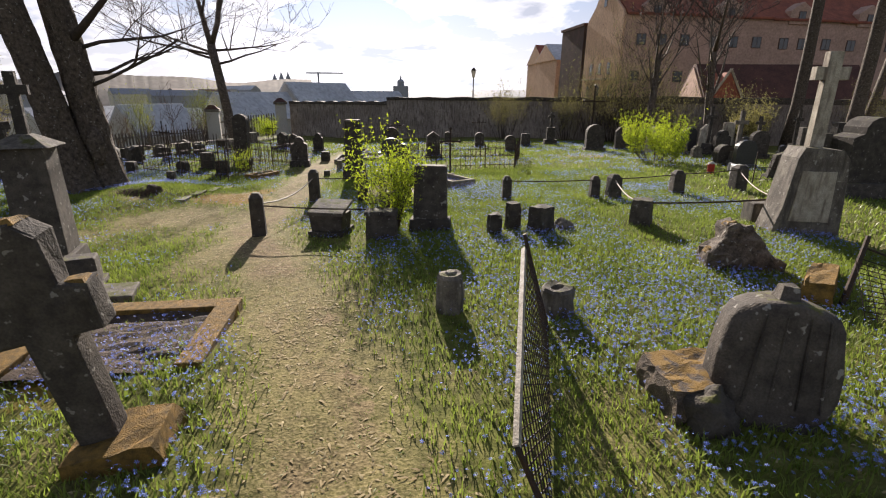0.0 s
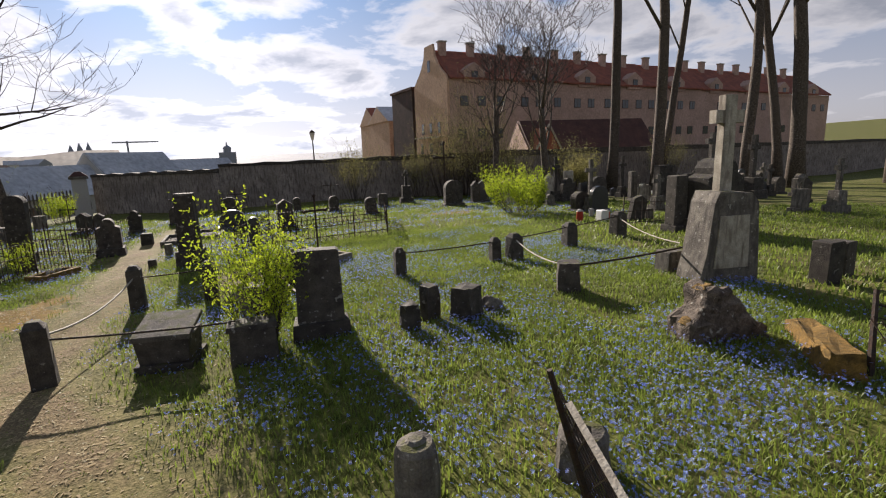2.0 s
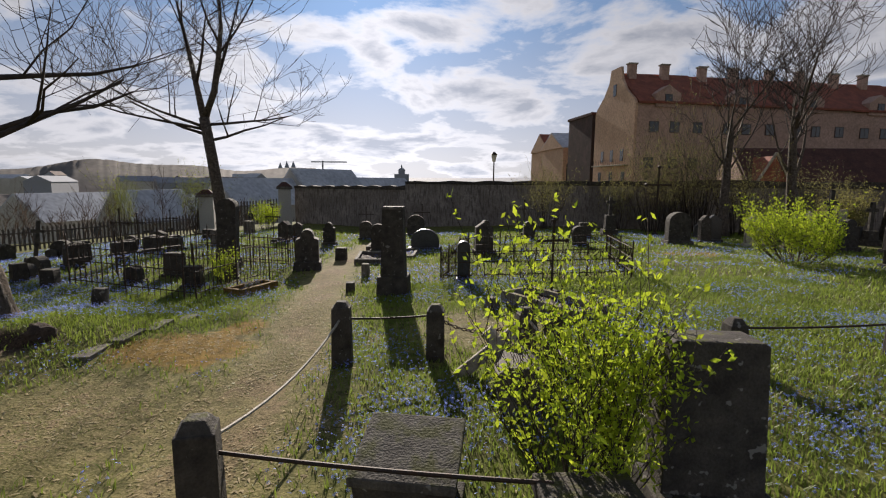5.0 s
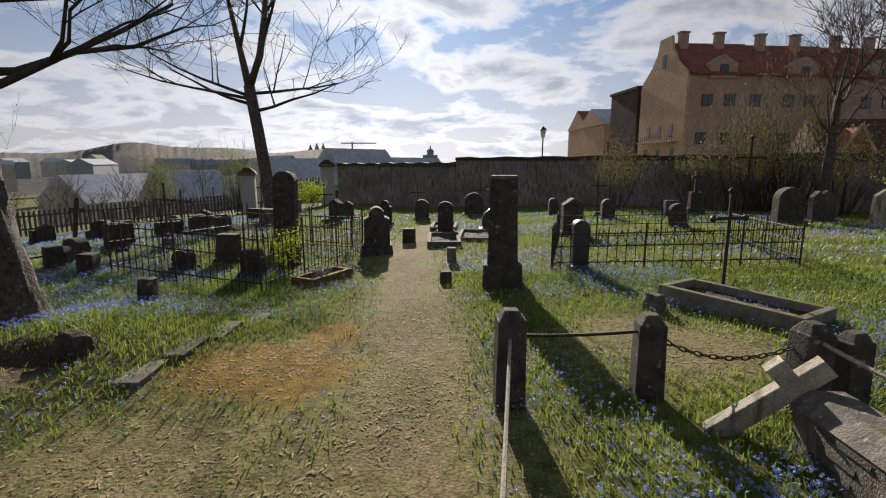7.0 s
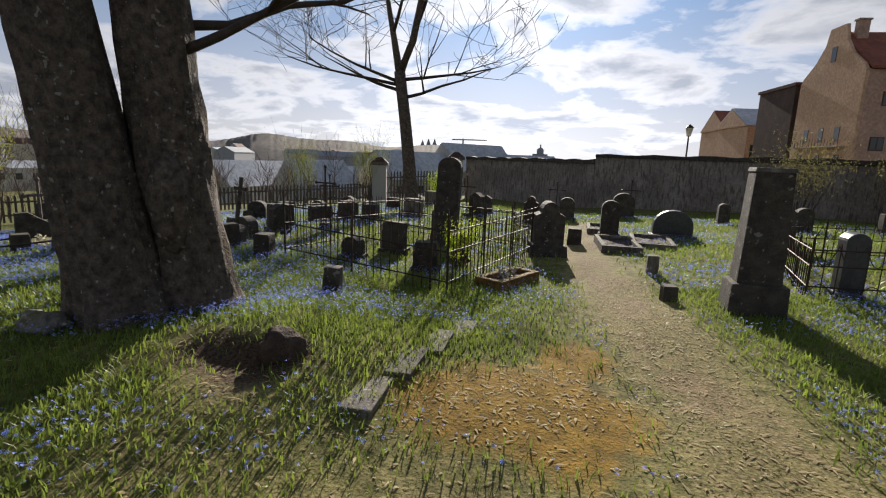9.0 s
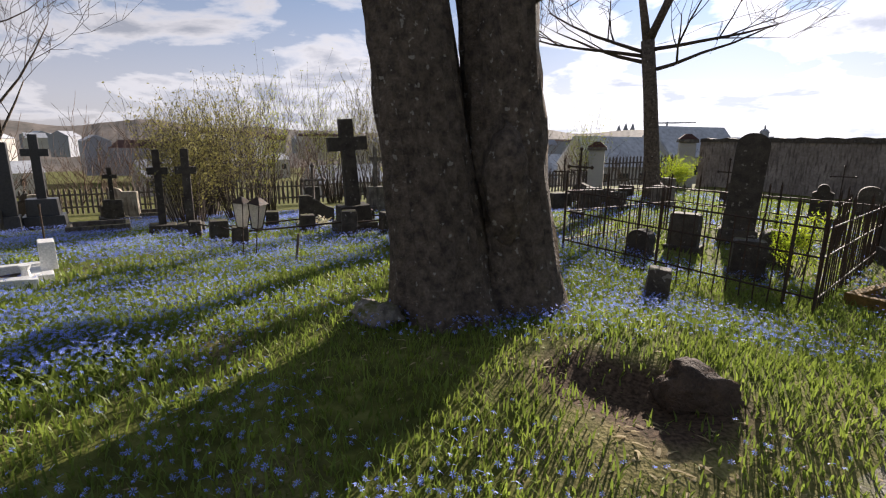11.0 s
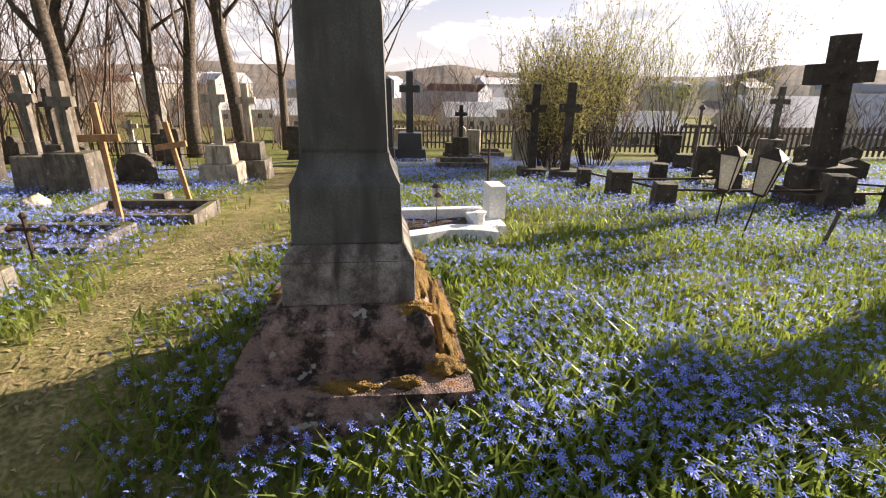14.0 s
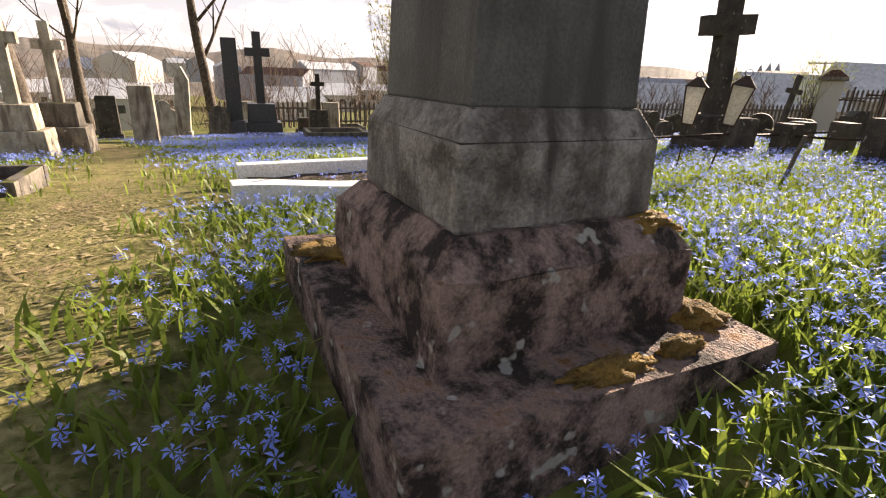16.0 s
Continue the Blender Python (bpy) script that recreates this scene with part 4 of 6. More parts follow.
for _k, (_z, _w) in enumerate(((0.30, 0.55), (0.20, 0.42), (0.10, 0.5))):
    _bm = block(B(), 0, 0, 0, 0.03, 0.004, _w * 0.8, bevel=0)
    part("inscription_line", _bm, M["dark"], _e).matrix_local = pose(-0.205 - 0.10 * _z, -0.1 + 0.08 * _k, _z, 0, 10, 0)
post(-3.42, 8.25, 0.80, 0.25, 15, 3)
post(-3.14, 11.2, 0.82, 0.24, 4)
post(-2.0, 11.35, 0.72, 0.23, -3)
post(-0.92, 11.08, 0.72, 0.23, 6)
post(-0.56, 11.15, 0.62, 0.21, 10)
post(1.41, 10.8, 0.56, 0.22)
post(3.50, 11.0, 0.52, 0.22)
post(3.96, 11.03, 0.57, 0.30, 8)
post(5.8, 11.8, 0.60, 0.30)
post(7.8, 12.6, 0.66, 0.34, 5)
rail((-3.42, 8.25), (-1.3, 7.9), 0.56, 0.5, 0.02)
rail((-3.42, 8.25), (-3.14, 11.2), 0.6, 0.62, 0.16, 0.014, "rail", "pale sagging rope between stone posts", "rope")
rail((-3.14, 11.2), (-2.0, 11.35), 0.6, 0.58, 0.02)
chain((-2.0, 11.35), (-0.92, 11.08), 0.56, 0.58, 0.18)
rail((1.41, 10.8), (3.5, 11.0), 0.44, 0.42, 0.02)
rail((3.96, 11.03), (5.8, 11.8), 0.46, 0.5, 0.02)
rail((5.8, 11.8), (7.8, 12.6), 0.5, 0.54, 0.02)
rail((7.8, 12.6), (6.4, 9.0), 0.5, 0.45, 0.1, 0.012, "rail", "pale sagging cable between stone posts", "rope")
rail((3.55, 8.3), (6.2, 8.5), 0.42, 0.5, 0.03, 0.018)
rail((3.55, 8.3), (3.96, 11.03), 0.44, 0.46, 0.12, 0.012, "rail", "pale sagging cable between stone posts", "rope")
rail((-0.92, 11.08), (-0.5, 8.6), 0.6, 0.5, 0.08, 0.016, "rail", "pale sagging rope between stone posts", "rope")
for _x, _y, _h, _w, _s in ((0.84, 7.9, 0.36, 0.24, 1), (1.2, 8.15, 0.50, 0.23, 2), (1.66, 7.9, 0.46, 0.38, 3), (3.6, 8.4, 0.47, 0.42, 5)):
    _e = thing("stone_stub", _x, _y, 12 * _s, "broken dark stone stub standing in the grass", "stone stub", "stone stubs")
    part("stub", rough_up(block(B(), 0, 0, -0.1, _h, _w, _w * 0.9, _w * 0.85, _w * 0.75, 0, 3), 0.035, _s), M["dark"], _e)
boulder(2.12, 8.1, 0.16, 0.15, 0.14, 21, "stone", "small round grey stone among squill")


def white_cross_tomb():
    e = thing("white_cross_tomb", 6.15, 7.95, -8, "leaning weathered tomb pedestal with a tall pale stone cross", "grave cross", "gravestones")
    out = [(-0.55, -0.1), (0.55, -0.1), (0.5, 0.5), (0.45, 1.3), (0.32, 1.45), (-0.25, 1.48), (-0.32, 1.3), (-0.42, 0.5)]
    part("pedestal", rough_up(profile(B(), out, 0.6), 0.02, 4), M["stone"], e)
    part("panel", profile(B(), [(-0.3, 0.25), (0.32, 0.25), (0.28, 1.1), (-0.24, 1.1)], 0.03, -0.315, 0.01), M["pale"], e, "pale worn inscription panel")
    part("cross", rough_up(profile(B(), [(a, b + 1.46) for a, b in cross_outline(1.5, 0.5, 0.2, 0.78)], 0.17), 0.008), M["pale"], e)


white_cross_tomb()
stele(5.95, 8.75, 0, 0.4, 0.35, 0.4, "flat", "stone", 0, label="low stone block at the end of a rail")
stele(9.7, 12.6, 0, 0.42, 0.36, 1.55, "flat", "dark", 0.2, label="square dark upright stone pillar")
stele(10.6, 12.2, 3, 1.3, 0.7, 2.0, "shoulder", "dark", 0.4, label="massive dark shouldered stone monument")
stele(7.5, 7.1, 0, 0.34, 0.3, 0.68, "flat", "dark", 0, label="squat dark stone rail post")
stele(8.3, 7.4, 8, 0.3, 0.3, 0.6, "flat", "dark", 0, label="squat dark stone rail post")
rail((7.5, 7.1), (8.3, 7.4), 0.5, 0.45, 0.02)
stele(11.28, 18.28, 5, 0.78, 0.2, 1.05, "round", "black", 0.15, label="polished black headstone with a rounded top")
stele(10.42, 15.1, 0, 0.55, 0.2, 0.85, "gable", "dark", 0.1, side=12, label="tilted dark headstone in the grass")
stele(9.5, 15.6, 0, 0.3, 0.3, 0.38, "flat", "white", 0, label="small white grave marker")
stele(11.05, 15.3, 0, 0.3, 0.3, 0.38, "flat", "stone", 0, label="small grey grave marker")
stele(13.5, 24.0, 0, 0.7, 0.3, 1.25, "shoulder", "dark", 0.2)
stele(15.0, 23.5, 0, 0.85, 0.3, 1.3, "round", "dark", 0.2)
stele(16.4, 22.6, -4, 0.32, 0.3, 1.5, "flat", "stone", 0.15)
stele(17.2, 21.4, 3, 0.85, 0.4, 1.8, "flat", "dark", 0.25)
stele(18.6, 22.5, 0, 0.6, 0.4, 1.7, "flat", "dark", 0.2)
cross_grave(20.0, 21.2, 0, 3.3, 0.8, 0.26, ((1.2, 1.2, 0.5), (0.9, 0.9, 0.5), (0.7, 0.7, 0.9)), "dark", "stone", label="tall grey cross on a high stepped pedestal")
cross_grave(21.8, 20.4, 5, 3.1, 0.7, 0.25, ((1.1, 1.1, 0.5), (0.8, 0.8, 0.6)), "dark", label="tall dark cross on a stepped pedestal")
stele(7.71, 25.4, 0, 0.9, 0.4, 1.3, "round", "dark", 0.15)
stele(14.2, 27.0, 0, 0.6, 0.2, 1.5, "gable", "pale", 0.2, label="pale grey gabled headstone")
stele(15.2, 26.6, 0, 0.6, 0.2, 1.6, "flat", "pale", 0.2, label="pale grey flat-topped headstone")
cross_grave(17.4, 27.5, 0, 2.0, 0.5, 0.16, ((0.7, 0.7, 0.4), (0.5, 0.5, 0.4)), "dark")
cross_grave(17.6, 13.6, 0, 1.9, 0.5, 0.16, ((0.7, 0.6, 0.4), (0.45, 0.4, 0.5)), "stone")
stele(22.0, 27.0, 0, 0.6, 0.3, 1.6, "flat", "white", 0.2, label="white headstone in the shade of trees")
iron_cross(9.0, 30.5, 0, 3.4, 1.1, True, label="tall thin black wooden cross", t=0.05)
cross_grave(6.3, 29.5, 0, 1.9, 0.4, 0.14, ((0.8, 0.5, 0.4), (0.5, 0.35, 0.7)), "dark")
iron_cross(2.0, 29.0, 0, 1.7, 0.7)
iron_cross(-3.0, 31.5, 0, 1.6, 0.7)
iron_cross(-6.2, 33.0, 5, 1.5, 0.7)
_r = random.Random(12)
for _k in range(34):
    _x, _y = _r.uniform(9, 30), _r.uniform(14, 30)
    if abs(_x - 8.6) < 2 and abs(_y - 19.8) < 2:
        continue
    _t = _r.choice(["flat", "round", "gable", "shoulder"])
    stele(_x, _y, _r.uniform(-15, 15), _r.uniform(0.4, 0.8), _r.uniform(0.15, 0.35), _r.uniform(0.5, 1.4), _t, _r.choice(["dark", "dark", "stone", "stone", "black", "pale"]), 0.15, side=_r.uniform(-4, 4), label="weathered gravestone among others under the trees")
for _k in range(9):
    _x, _y = _r.uniform(11, 28), _r.uniform(16, 28)
    cross_grave(_x, _y, _r.uniform(-10, 10), _r.uniform(1.3, 2.4), 0.5, 0.15, ((0.6, 0.5, 0.35), (0.42, 0.36, 0.35)), _r.choice(["dark", "stone"]))


def candle(x, y, mat, label, r=0.06, h=0.2, dz=0.0):
    e = thing("grave_candle", x, y, 0, label, "candle", "grave candles", dz=dz)
    part("jar", tube(B(), [(0, 0, 0), (0, 0, h * 0.75), (0, 0, h * 0.82)], [r, r, r * 0.8], 12), M[mat], e)
    part("lid", tube(B(), [(0, 0, h * 0.82), (0, 0, h * 0.9), (0, 0, h)], [r * 1.05, r * 0.9, r * 0.2], 12), M["offwhite"], e)


candle(8.7, 15.7, "red", "red glass grave candle with a pale lid", 0.11, 0.4)
candle(10.0, 16.0, "red", "red glass grave candle with a pale lid", 0.09, 0.35)
candle(10.2, 17.2, "offwhite", "white grave candle on grass", 0.09, 0.3)


# ---- middle plots ----
def tall_stele():
    e = thing("tall_stele", -2.93, 15.5, -3, "tall dark stone pillar on a stepped base", "gravestone", "gravestones")
    part("base", rough_up(block(B(), 0, 0, -0.1, 0.40, 0.66, 0.6, 0.62, 0.56, 0.02), 0.01), M["dark"], e)
    part("shaft", rough_up(block(B(), 0, 0, 0.397, 1.78, 0.50, 0.42, 0.42, 0.36, 0.015), 0.006), M["dark"], e)
    part("top", block(B(), 0, 0, 1.777, 1.83, 0.45, 0.39, 0.42, 0.36, 0.01), M["stone"], e)


tall_stele()
stele(-3.88, 15.7, 10, 0.2, 0.18, 0.22, "flat", "dark", 0, label="tiny dark grave marker stone")
stele(-3.85, 17.6, 0, 0.2, 0.16, 0.32, "flat", "stone", 0, label="small upright stone grave marker")
stele(-2.56, 23.6, 0, 1.05, 0.25, 0.8, "round", "black", 0.12, label="wide black headstone with a rounded top")
stele(-4.27, 23.3, 0, 0.5, 0.25, 1.05, "round", "dark", 0.12)
stele(-3.3, 31.0, 0, 0.9, 0.3, 1.1, "round", "dark", 0.12)
stele(-0.52, 21.9, 5, 0.6, 0.35, 1.1, "gable", "dark", 0.15)
stele(-1.43, 16.6, 0, 0.28, 0.26, 0.93, "round", "black", 0.08, label="slim black stone post with a rounded top")
stele(-5.76, 19.3, 12, 0.62, 0.5, 1.15, "shoulder", "dark", 0.25, label="broad dark shouldered headstone by the path")
stele(-5.2, 21.2, 0, 0.35, 0.3, 0.4, "flat", "dark", 0, label="low dark stone marker")
stele(-6.8, 26.5, 0, 0.5, 0.3, 1.0, "shoulder", "dark", 0.15)
stele(-5.6, 29.0, 0, 0.6, 0.3, 0.9, "round", "dark", 0.12)
stele(3.2, 23.5, 8, 0.5, 0.2, 0.8, "round", "dark", 0.1, side=-8)
stele(1.9, 27.0, 0, 0.5, 0.3, 0.8, "round", "dark", 0.1)
stele(4.5, 27.5, 0, 0.5, 0.3, 0.7, "flat", "dark", 0.1)
stele(0.2, 29.5, 0, 0.4, 0.3, 0.8, "round", "dark", 0.1)
kerb_grave(-4.2, 21.0, 4, 1.8, 0.9, 0.18, "stone", "soil", "low stone kerb grave beside the path")
kerb_grave(-3.3, 22.0, -3, 1.8, 1.0, 0.16, "stone", "soil")
kerb_grave(-4.4, 24.9, 0, 1.6, 0.9, 0.16, "stone", "soil")
kerb_grave(0.0, 13.75, 35, 1.8, 0.8, 0.2, "concrete", "soil", "stone-edged grave bed of dark soil below an iron cross")
kerb_grave(-6.15, 16.1, -25, 1.1, 0.5, 0.14, "mossy", "soil", "small mossy grave bed with white flowers", 0.1)
for _k in range(5):
    _e = thing("flower_posy", -6.15 + 0.1 * math.sin(_k * 2.2), 16.1 + 0.14 * (_k - 2), 40 * _k, "small white spring flowers in a grave bed", "flowers", "posies", dz=0.08)
    leaves_mesh("petals", [(0.05 * math.sin(q), 0.05 * math.cos(q * 1.7), 0.05 + 0.01 * q) for q in range(7)], 0.03, M["offwhite"], _e, _k, 2)
    part("stems", tube(B(), [(0, 0, -0.05), (0, 0, 0.07)], 0.012, 5), M["grass"], _e)
iron_cross(0.15, 14.5, 20, 1.45, 0.5, True, label="black iron cross with knobbed ends on a stone foot", t=0.026)
_e = thing("wedge_stone", -1.05, 13.8, 30, "small wedge-shaped dark stone on the grass", "stone", "rocks")
part("stone", rough_up(block(B(), 0, 0, -0.05, 0.22, 0.28, 0.2, 0.12, 0.18, 0.015), 0.012), M["stone"], _e)
stele(-8.05, 19.3, 6, 0.52, 0.36, 2.0, "round", "dark", 0.3, side=2, label="tall dark rounded stele on a block base")
_e = thing("mossy_post", -8.2, 14.2, 15, "short broken stone post by the fence", "stone stub", "stone stubs", ry=4)
part("post", rough_up(block(B(), 0, 0, -0.1, 0.36, 0.24, 0.22, 0.21, 0.2, 0.015), 0.012), M["dark"], _e)
stele(-10.2, 15.6, 10, 0.28, 0.25, 0.4, "flat", "dark", 0, label="low dark stone beside the old tree")
for _k, (_x, _y, _rz, _w, _d) in enumerate(((-6.26, 13.45, 0, 0.3, 0.58), (-6.36, 12.86, 3, 0.28, 0.58), (-6.46, 12.27, 1, 0.3, 0.58), (-6.56, 11.68, 4, 0.32, 0.58))):
    _e = thing("border_slab", _x, _y, _rz, "flat grey stone edging slab sunk in the grass", "slab", "border slabs")
    part("slab", rough_up(block(B(), 0, 0, -0.08, 0.025, _w * 0.75, _d, bevel=0.01), 0.012, _k), M["stone"], _e)


def bar_fence(name, corners, h, step, label, loops=False, skew=0.0, closed=True, tall=1.18):
    e = new(name)
    tagged(e, label, "fence", "iron fences")
    pts = list(corners) + ([corners[0]] if closed else [])
    rng = random.Random(int(h * 100) + len(corners))
    bar = None
    for a, b in zip(pts, pts[1:]):
        L = math.hypot(b[0] - a[0], b[1] - a[1])
        for zz in (0.16, h * 0.62, h * 0.93):
            part("rail", tube(B(), [(a[0], a[1], ground(*a) + zz), (b[0], b[1], ground(*b) + zz)], 0.011, 5), M["iron"], e)
        n_b = int(L / step)
        for k in range(n_b + 1):
            s = k / max(n_b, 1)
            x, y = a[0] + (b[0] - a[0]) * s, a[1] + (b[1] - a[1]) * s
            corner = k % 10 == 0
            hh = h * tall if corner else h
            lean = Vector((rng.uniform(-1, 1), rng.uniform(-1, 1), 0)) * skew
            g = ground(x, y)
            r = 0.018 if corner else 0.008
            part("post" if corner else "bar", tube(B(), [(x, y, g - 0.08), (x + lean.x, y + lean.y, g + hh), (x + lean.x, y + lean.y, g + hh + (0.06 if corner else 0.03))], [r, r, r * 0.2], 5), M["iron"], e)
        if loops:
            n_l = max(2, int(L / 0.3))
            for k in range(n_l):
                s0, s1 = k / n_l, (k + 1) / n_l
                arc = []
                for q in range(9):
                    s = s0 + (s1 - s0) * q / 8
                    x, y = a[0] + (b[0] - a[0]) * s, a[1] + (b[1] - a[1]) * s
                    arc.append((x, y, ground(x, y) + h * 0.62 + (h * 0.42) * (1 - math.sin(math.pi * q / 8)) * 0.9))
                part("scroll", tube(B(), arc, 0.007, 4), M["iron"], e)
                arc = [(p[0], p[1], ground(p[0], p[1]) + 0.05 + 0.14 * math.sin(math.pi * q / 8)) for q, p in enumerate(arc)]
                part("foot_scroll", tube(B(), arc, 0.006, 4), M["iron"], e)
    return e


bar_fence("iron_fence", ((-9.9, 15.75), (-6.86, 15.06), (-6.1, 19.2), (-9.4, 19.9)), 0.95, 0.14, "bent black iron bar fence round a family plot", skew=0.02)
bar_fence("iron_fence", ((-9.6, 20.6), (-6.6, 20.2), (-6.3, 23.6)), 0.9, 0.18, "thin black iron bar fence round a plot", closed=False, skew=0.02)
bar_fence("scrolled_iron_fence", ((-1.95, 16.5), (2.35, 16.3), (3.1, 20.3), (-1.1, 20.6)), 0.74, 0.16, "low black iron fence with scalloped scrolls", loops=True, tall=1.1)
bar_fence("iron_fence", ((9.0, 13.9), (12.5, 13.6), (14.0, 16.5)), 0.8, 0.2, "low iron fence between graves", closed=False)
for _k in range(16):
    _x, _y = _r.uniform(-17, -8.5), _r.uniform(20.5, 32)
    stele(_x, _y, _r.uniform(-20, 20), _r.uniform(0.35, 0.65), _r.uniform(0.2, 0.35), _r.uniform(0.35, 0.95), _r.choice(["flat", "round", "gable"]), _r.choice(["dark", "dark", "stone"]), 0.1, label="dark low gravestone among squill")
for _x, _y, _h in ((-11.2, 19.5, 1.5), (-13.5, 24.0, 1.4), (-9.2, 26.5, 1.5), (-15.0, 29.0, 1.5)):
    iron_cross(_x, _y, _r.uniform(-20, 20), _h, 0.55)
for _x, _y, _w, _h in ((-7.6, 16.4, 0.4, 0.5), (-8.6, 17.5, 0.45, 0.6), (-7.4, 17.9, 0.4, 0.55), (-9.0, 16.5, 0.35, 0.4), (-12.0, 17.5, 0.5, 0.45), (-11.4, 16.4, 0.4, 0.4)):
    stele(_x, _y, _r.uniform(-15, 15), _w, 0.25, _h, _r.choice(["flat", "round"]), "dark", 0.08, label="low dark gravestone inside an iron fence")


# ---- left side: crosses, lanterns, marble grave, monument ----
def monument():
    e = thing("granite_monument", -12.12, 8.76, 74.8, "tall dark grey grave monument on a mossy stepped pink stone base", "gravestone", "gravestones")
    g = -ground(-12.10, 8.79)
    zs = lambda z: z + g + 0.46
    bm = block(B(), 0, 0.0, zs(-1.55), zs(-1.17), 1.02, 1.22, 0.99, 1.18, 0, 5)
    part("slab", rough_up(bm, 0.018, 3), M["sand"], e)
    bm = block(B(), 0, -0.02, zs(-1.173), zs(-0.97), 0.72, 0.80, 0.70, 0.78, 0, 4)
    part("step", rough_up(bm, 0.014, 5), M["sand"], e)
    bm = block(B(), 0, -0.02, zs(-0.973), zs(-0.90), 0.695, 0.775, 0.58, 0.64, 0, 4)
    part("sloped_step", rough_up(bm, 0.012, 6), M["sand"], e)
    bm = block(B(), 0, -0.02, zs(-0.903), zs(-0.71), 0.56, 0.60, 0.55, 0.59, 0.01)
    part("plinth", rough_up(bm, 0.004, 7), M["plinth"], e)
    bm = block(B(), 0, -0.02, zs(-0.713), zs(-0.645), 0.545, 0.585, 0.47, 0.51, 0.006)
    part("plinth_slope", rough_up(bm, 0.003, 8), M["plinth"], e)
    bm = block(B(), 0, -0.02, zs(-0.648), zs(-0.40), 0.46, 0.50, 0.445, 0.485, 0.008)
    part("block", bm, M["monument"], e)
    bm = B()
    loops, prev = [], (0.445, 0.485)
    for q in range(7):
        k = 1 - 0.20 * math.sin(q / 6 * 1.57)
        prev = (0.445 * k, 0.485 * k)
        loops.append([bm.verts.new((sx * prev[0] / 2, -0.02 + sy * prev[1] / 2, zs(-0.402 + 0.021 * q))) for sx, sy in ((-1, -1), (1, -1), (1, 1), (-1, 1))])
    for lo, hi in zip(loops, loops[1:]):
        for q in range(4):
            bm.faces.new((lo[q], lo[(q + 1) % 4], hi[(q + 1) % 4], hi[q]))
    bm.faces.new(loops[-1])
    part("neck", bm, M["monument"], e)
    w, d, z0 = prev[0], prev[1], zs(-0.281)
    sh = zs(0.25)
    out = [(-w / 2, z0), (w / 2, z0), (w / 2 * 0.94, sh)] + [(w / 2 * 0.94 * math.cos(a), sh + 0.02 + 0.17 * math.sin(a)) for a in [math.pi * q / 10 for q in range(1, 10)]] + [(-w / 2 * 0.94, sh)]
    part("shaft", profile(B(), out, d, -0.02, 0.02), M["monument"], e)
    part("cap", block(B(), 0, -0.02, sh + 0.15, sh + 0.25, 0.19, 0.19, 0.14, 0.14, 0.008), M["monument"], e)
    part("cross", profile(B(), [(a, b + sh + 0.247) for a, b in cross_outline(0.62, 0.34, 0.1, 0.66)], 0.1, -0.02), M["monument"], e)
    for sx, sy, sw, sd in ((0.43, 0.10, 0.10, 0.85), (0.30, 0.05, 0.10, 0.55), (-0.3, 0.38, 0.3, 0.2), (0.40, -0.42, 0.14, 0.14), (0.27, -0.33, 0.14, 0.08), (0.31, 0.30, 0.12, 0.16), (-0.02, -0.54, 0.22, 0.06), (0.22, -0.53, 0.12, 0.05)):
        zt = -1.17 if sx > 0.38 or sx < 0 or sy < -0.5 else -0.93
        bm = B()
        bmesh.ops.create_icosphere(bm, subdivisions=4, radius=1.0)
        for v in bm.verts:
            q = v.co * 2.6 + Vector((sx * 9, sy * 7, 0))
            k = 0.55 + 0.30 * noise.noise(q) + 0.16 * noise.noise(q * 3.3)
            v.co = Vector((sx + v.co.x * sw * k, sy + v.co.y * sd * k, zs(zt) + v.co.z * 0.032 * (0.7 + k)))
        part("moss_cushion", bm, M["mossy"], e, "rusty brown moss cushion", True)


monument()
cross_grave(-14.05, 15.45, 60, 2.15, 0.72, 0.25, ((0.8, 0.8, 0.32), (0.6, 0.6, 0.32)), "dark", side=-4, label="large dark stone cross on a block pedestal")


def tree_cross():
    e = thing("big_stone_cross", -11.7, 14.98, 52, "dark stone cross on a high waisted pedestal by the tree", "grave cross", "gravestones")
    part("base", rough_up(block(B(), 0, 0, -0.1, 0.16, 0.62, 0.62, 0.56, 0.56, 0.02), 0.015), M["dark"], e)
    part("waist", rough_up(block(B(), 0, 0, 0.157, 0.55, 0.42, 0.42, 0.30, 0.30, 0.02), 0.01), M["dark"], e)
    part("collar", rough_up(block(B(), 0, 0, 0.547, 0.70, 0.36, 0.36, 0.44, 0.44, 0.02), 0.01), M["dark"], e)
    part("block", rough_up(block(B(), 0, 0, 0.697, 0.98, 0.5, 0.46, 0.46, 0.42, 0.02), 0.01), M["dark"], e)
    part("cross", rough_up(profile(B(), [(a, b + 0.977) for a, b in cross_outline(1.5, 0.86, 0.25, 0.70)], 0.2), 0.006), M["dark"], e)


tree_cross()


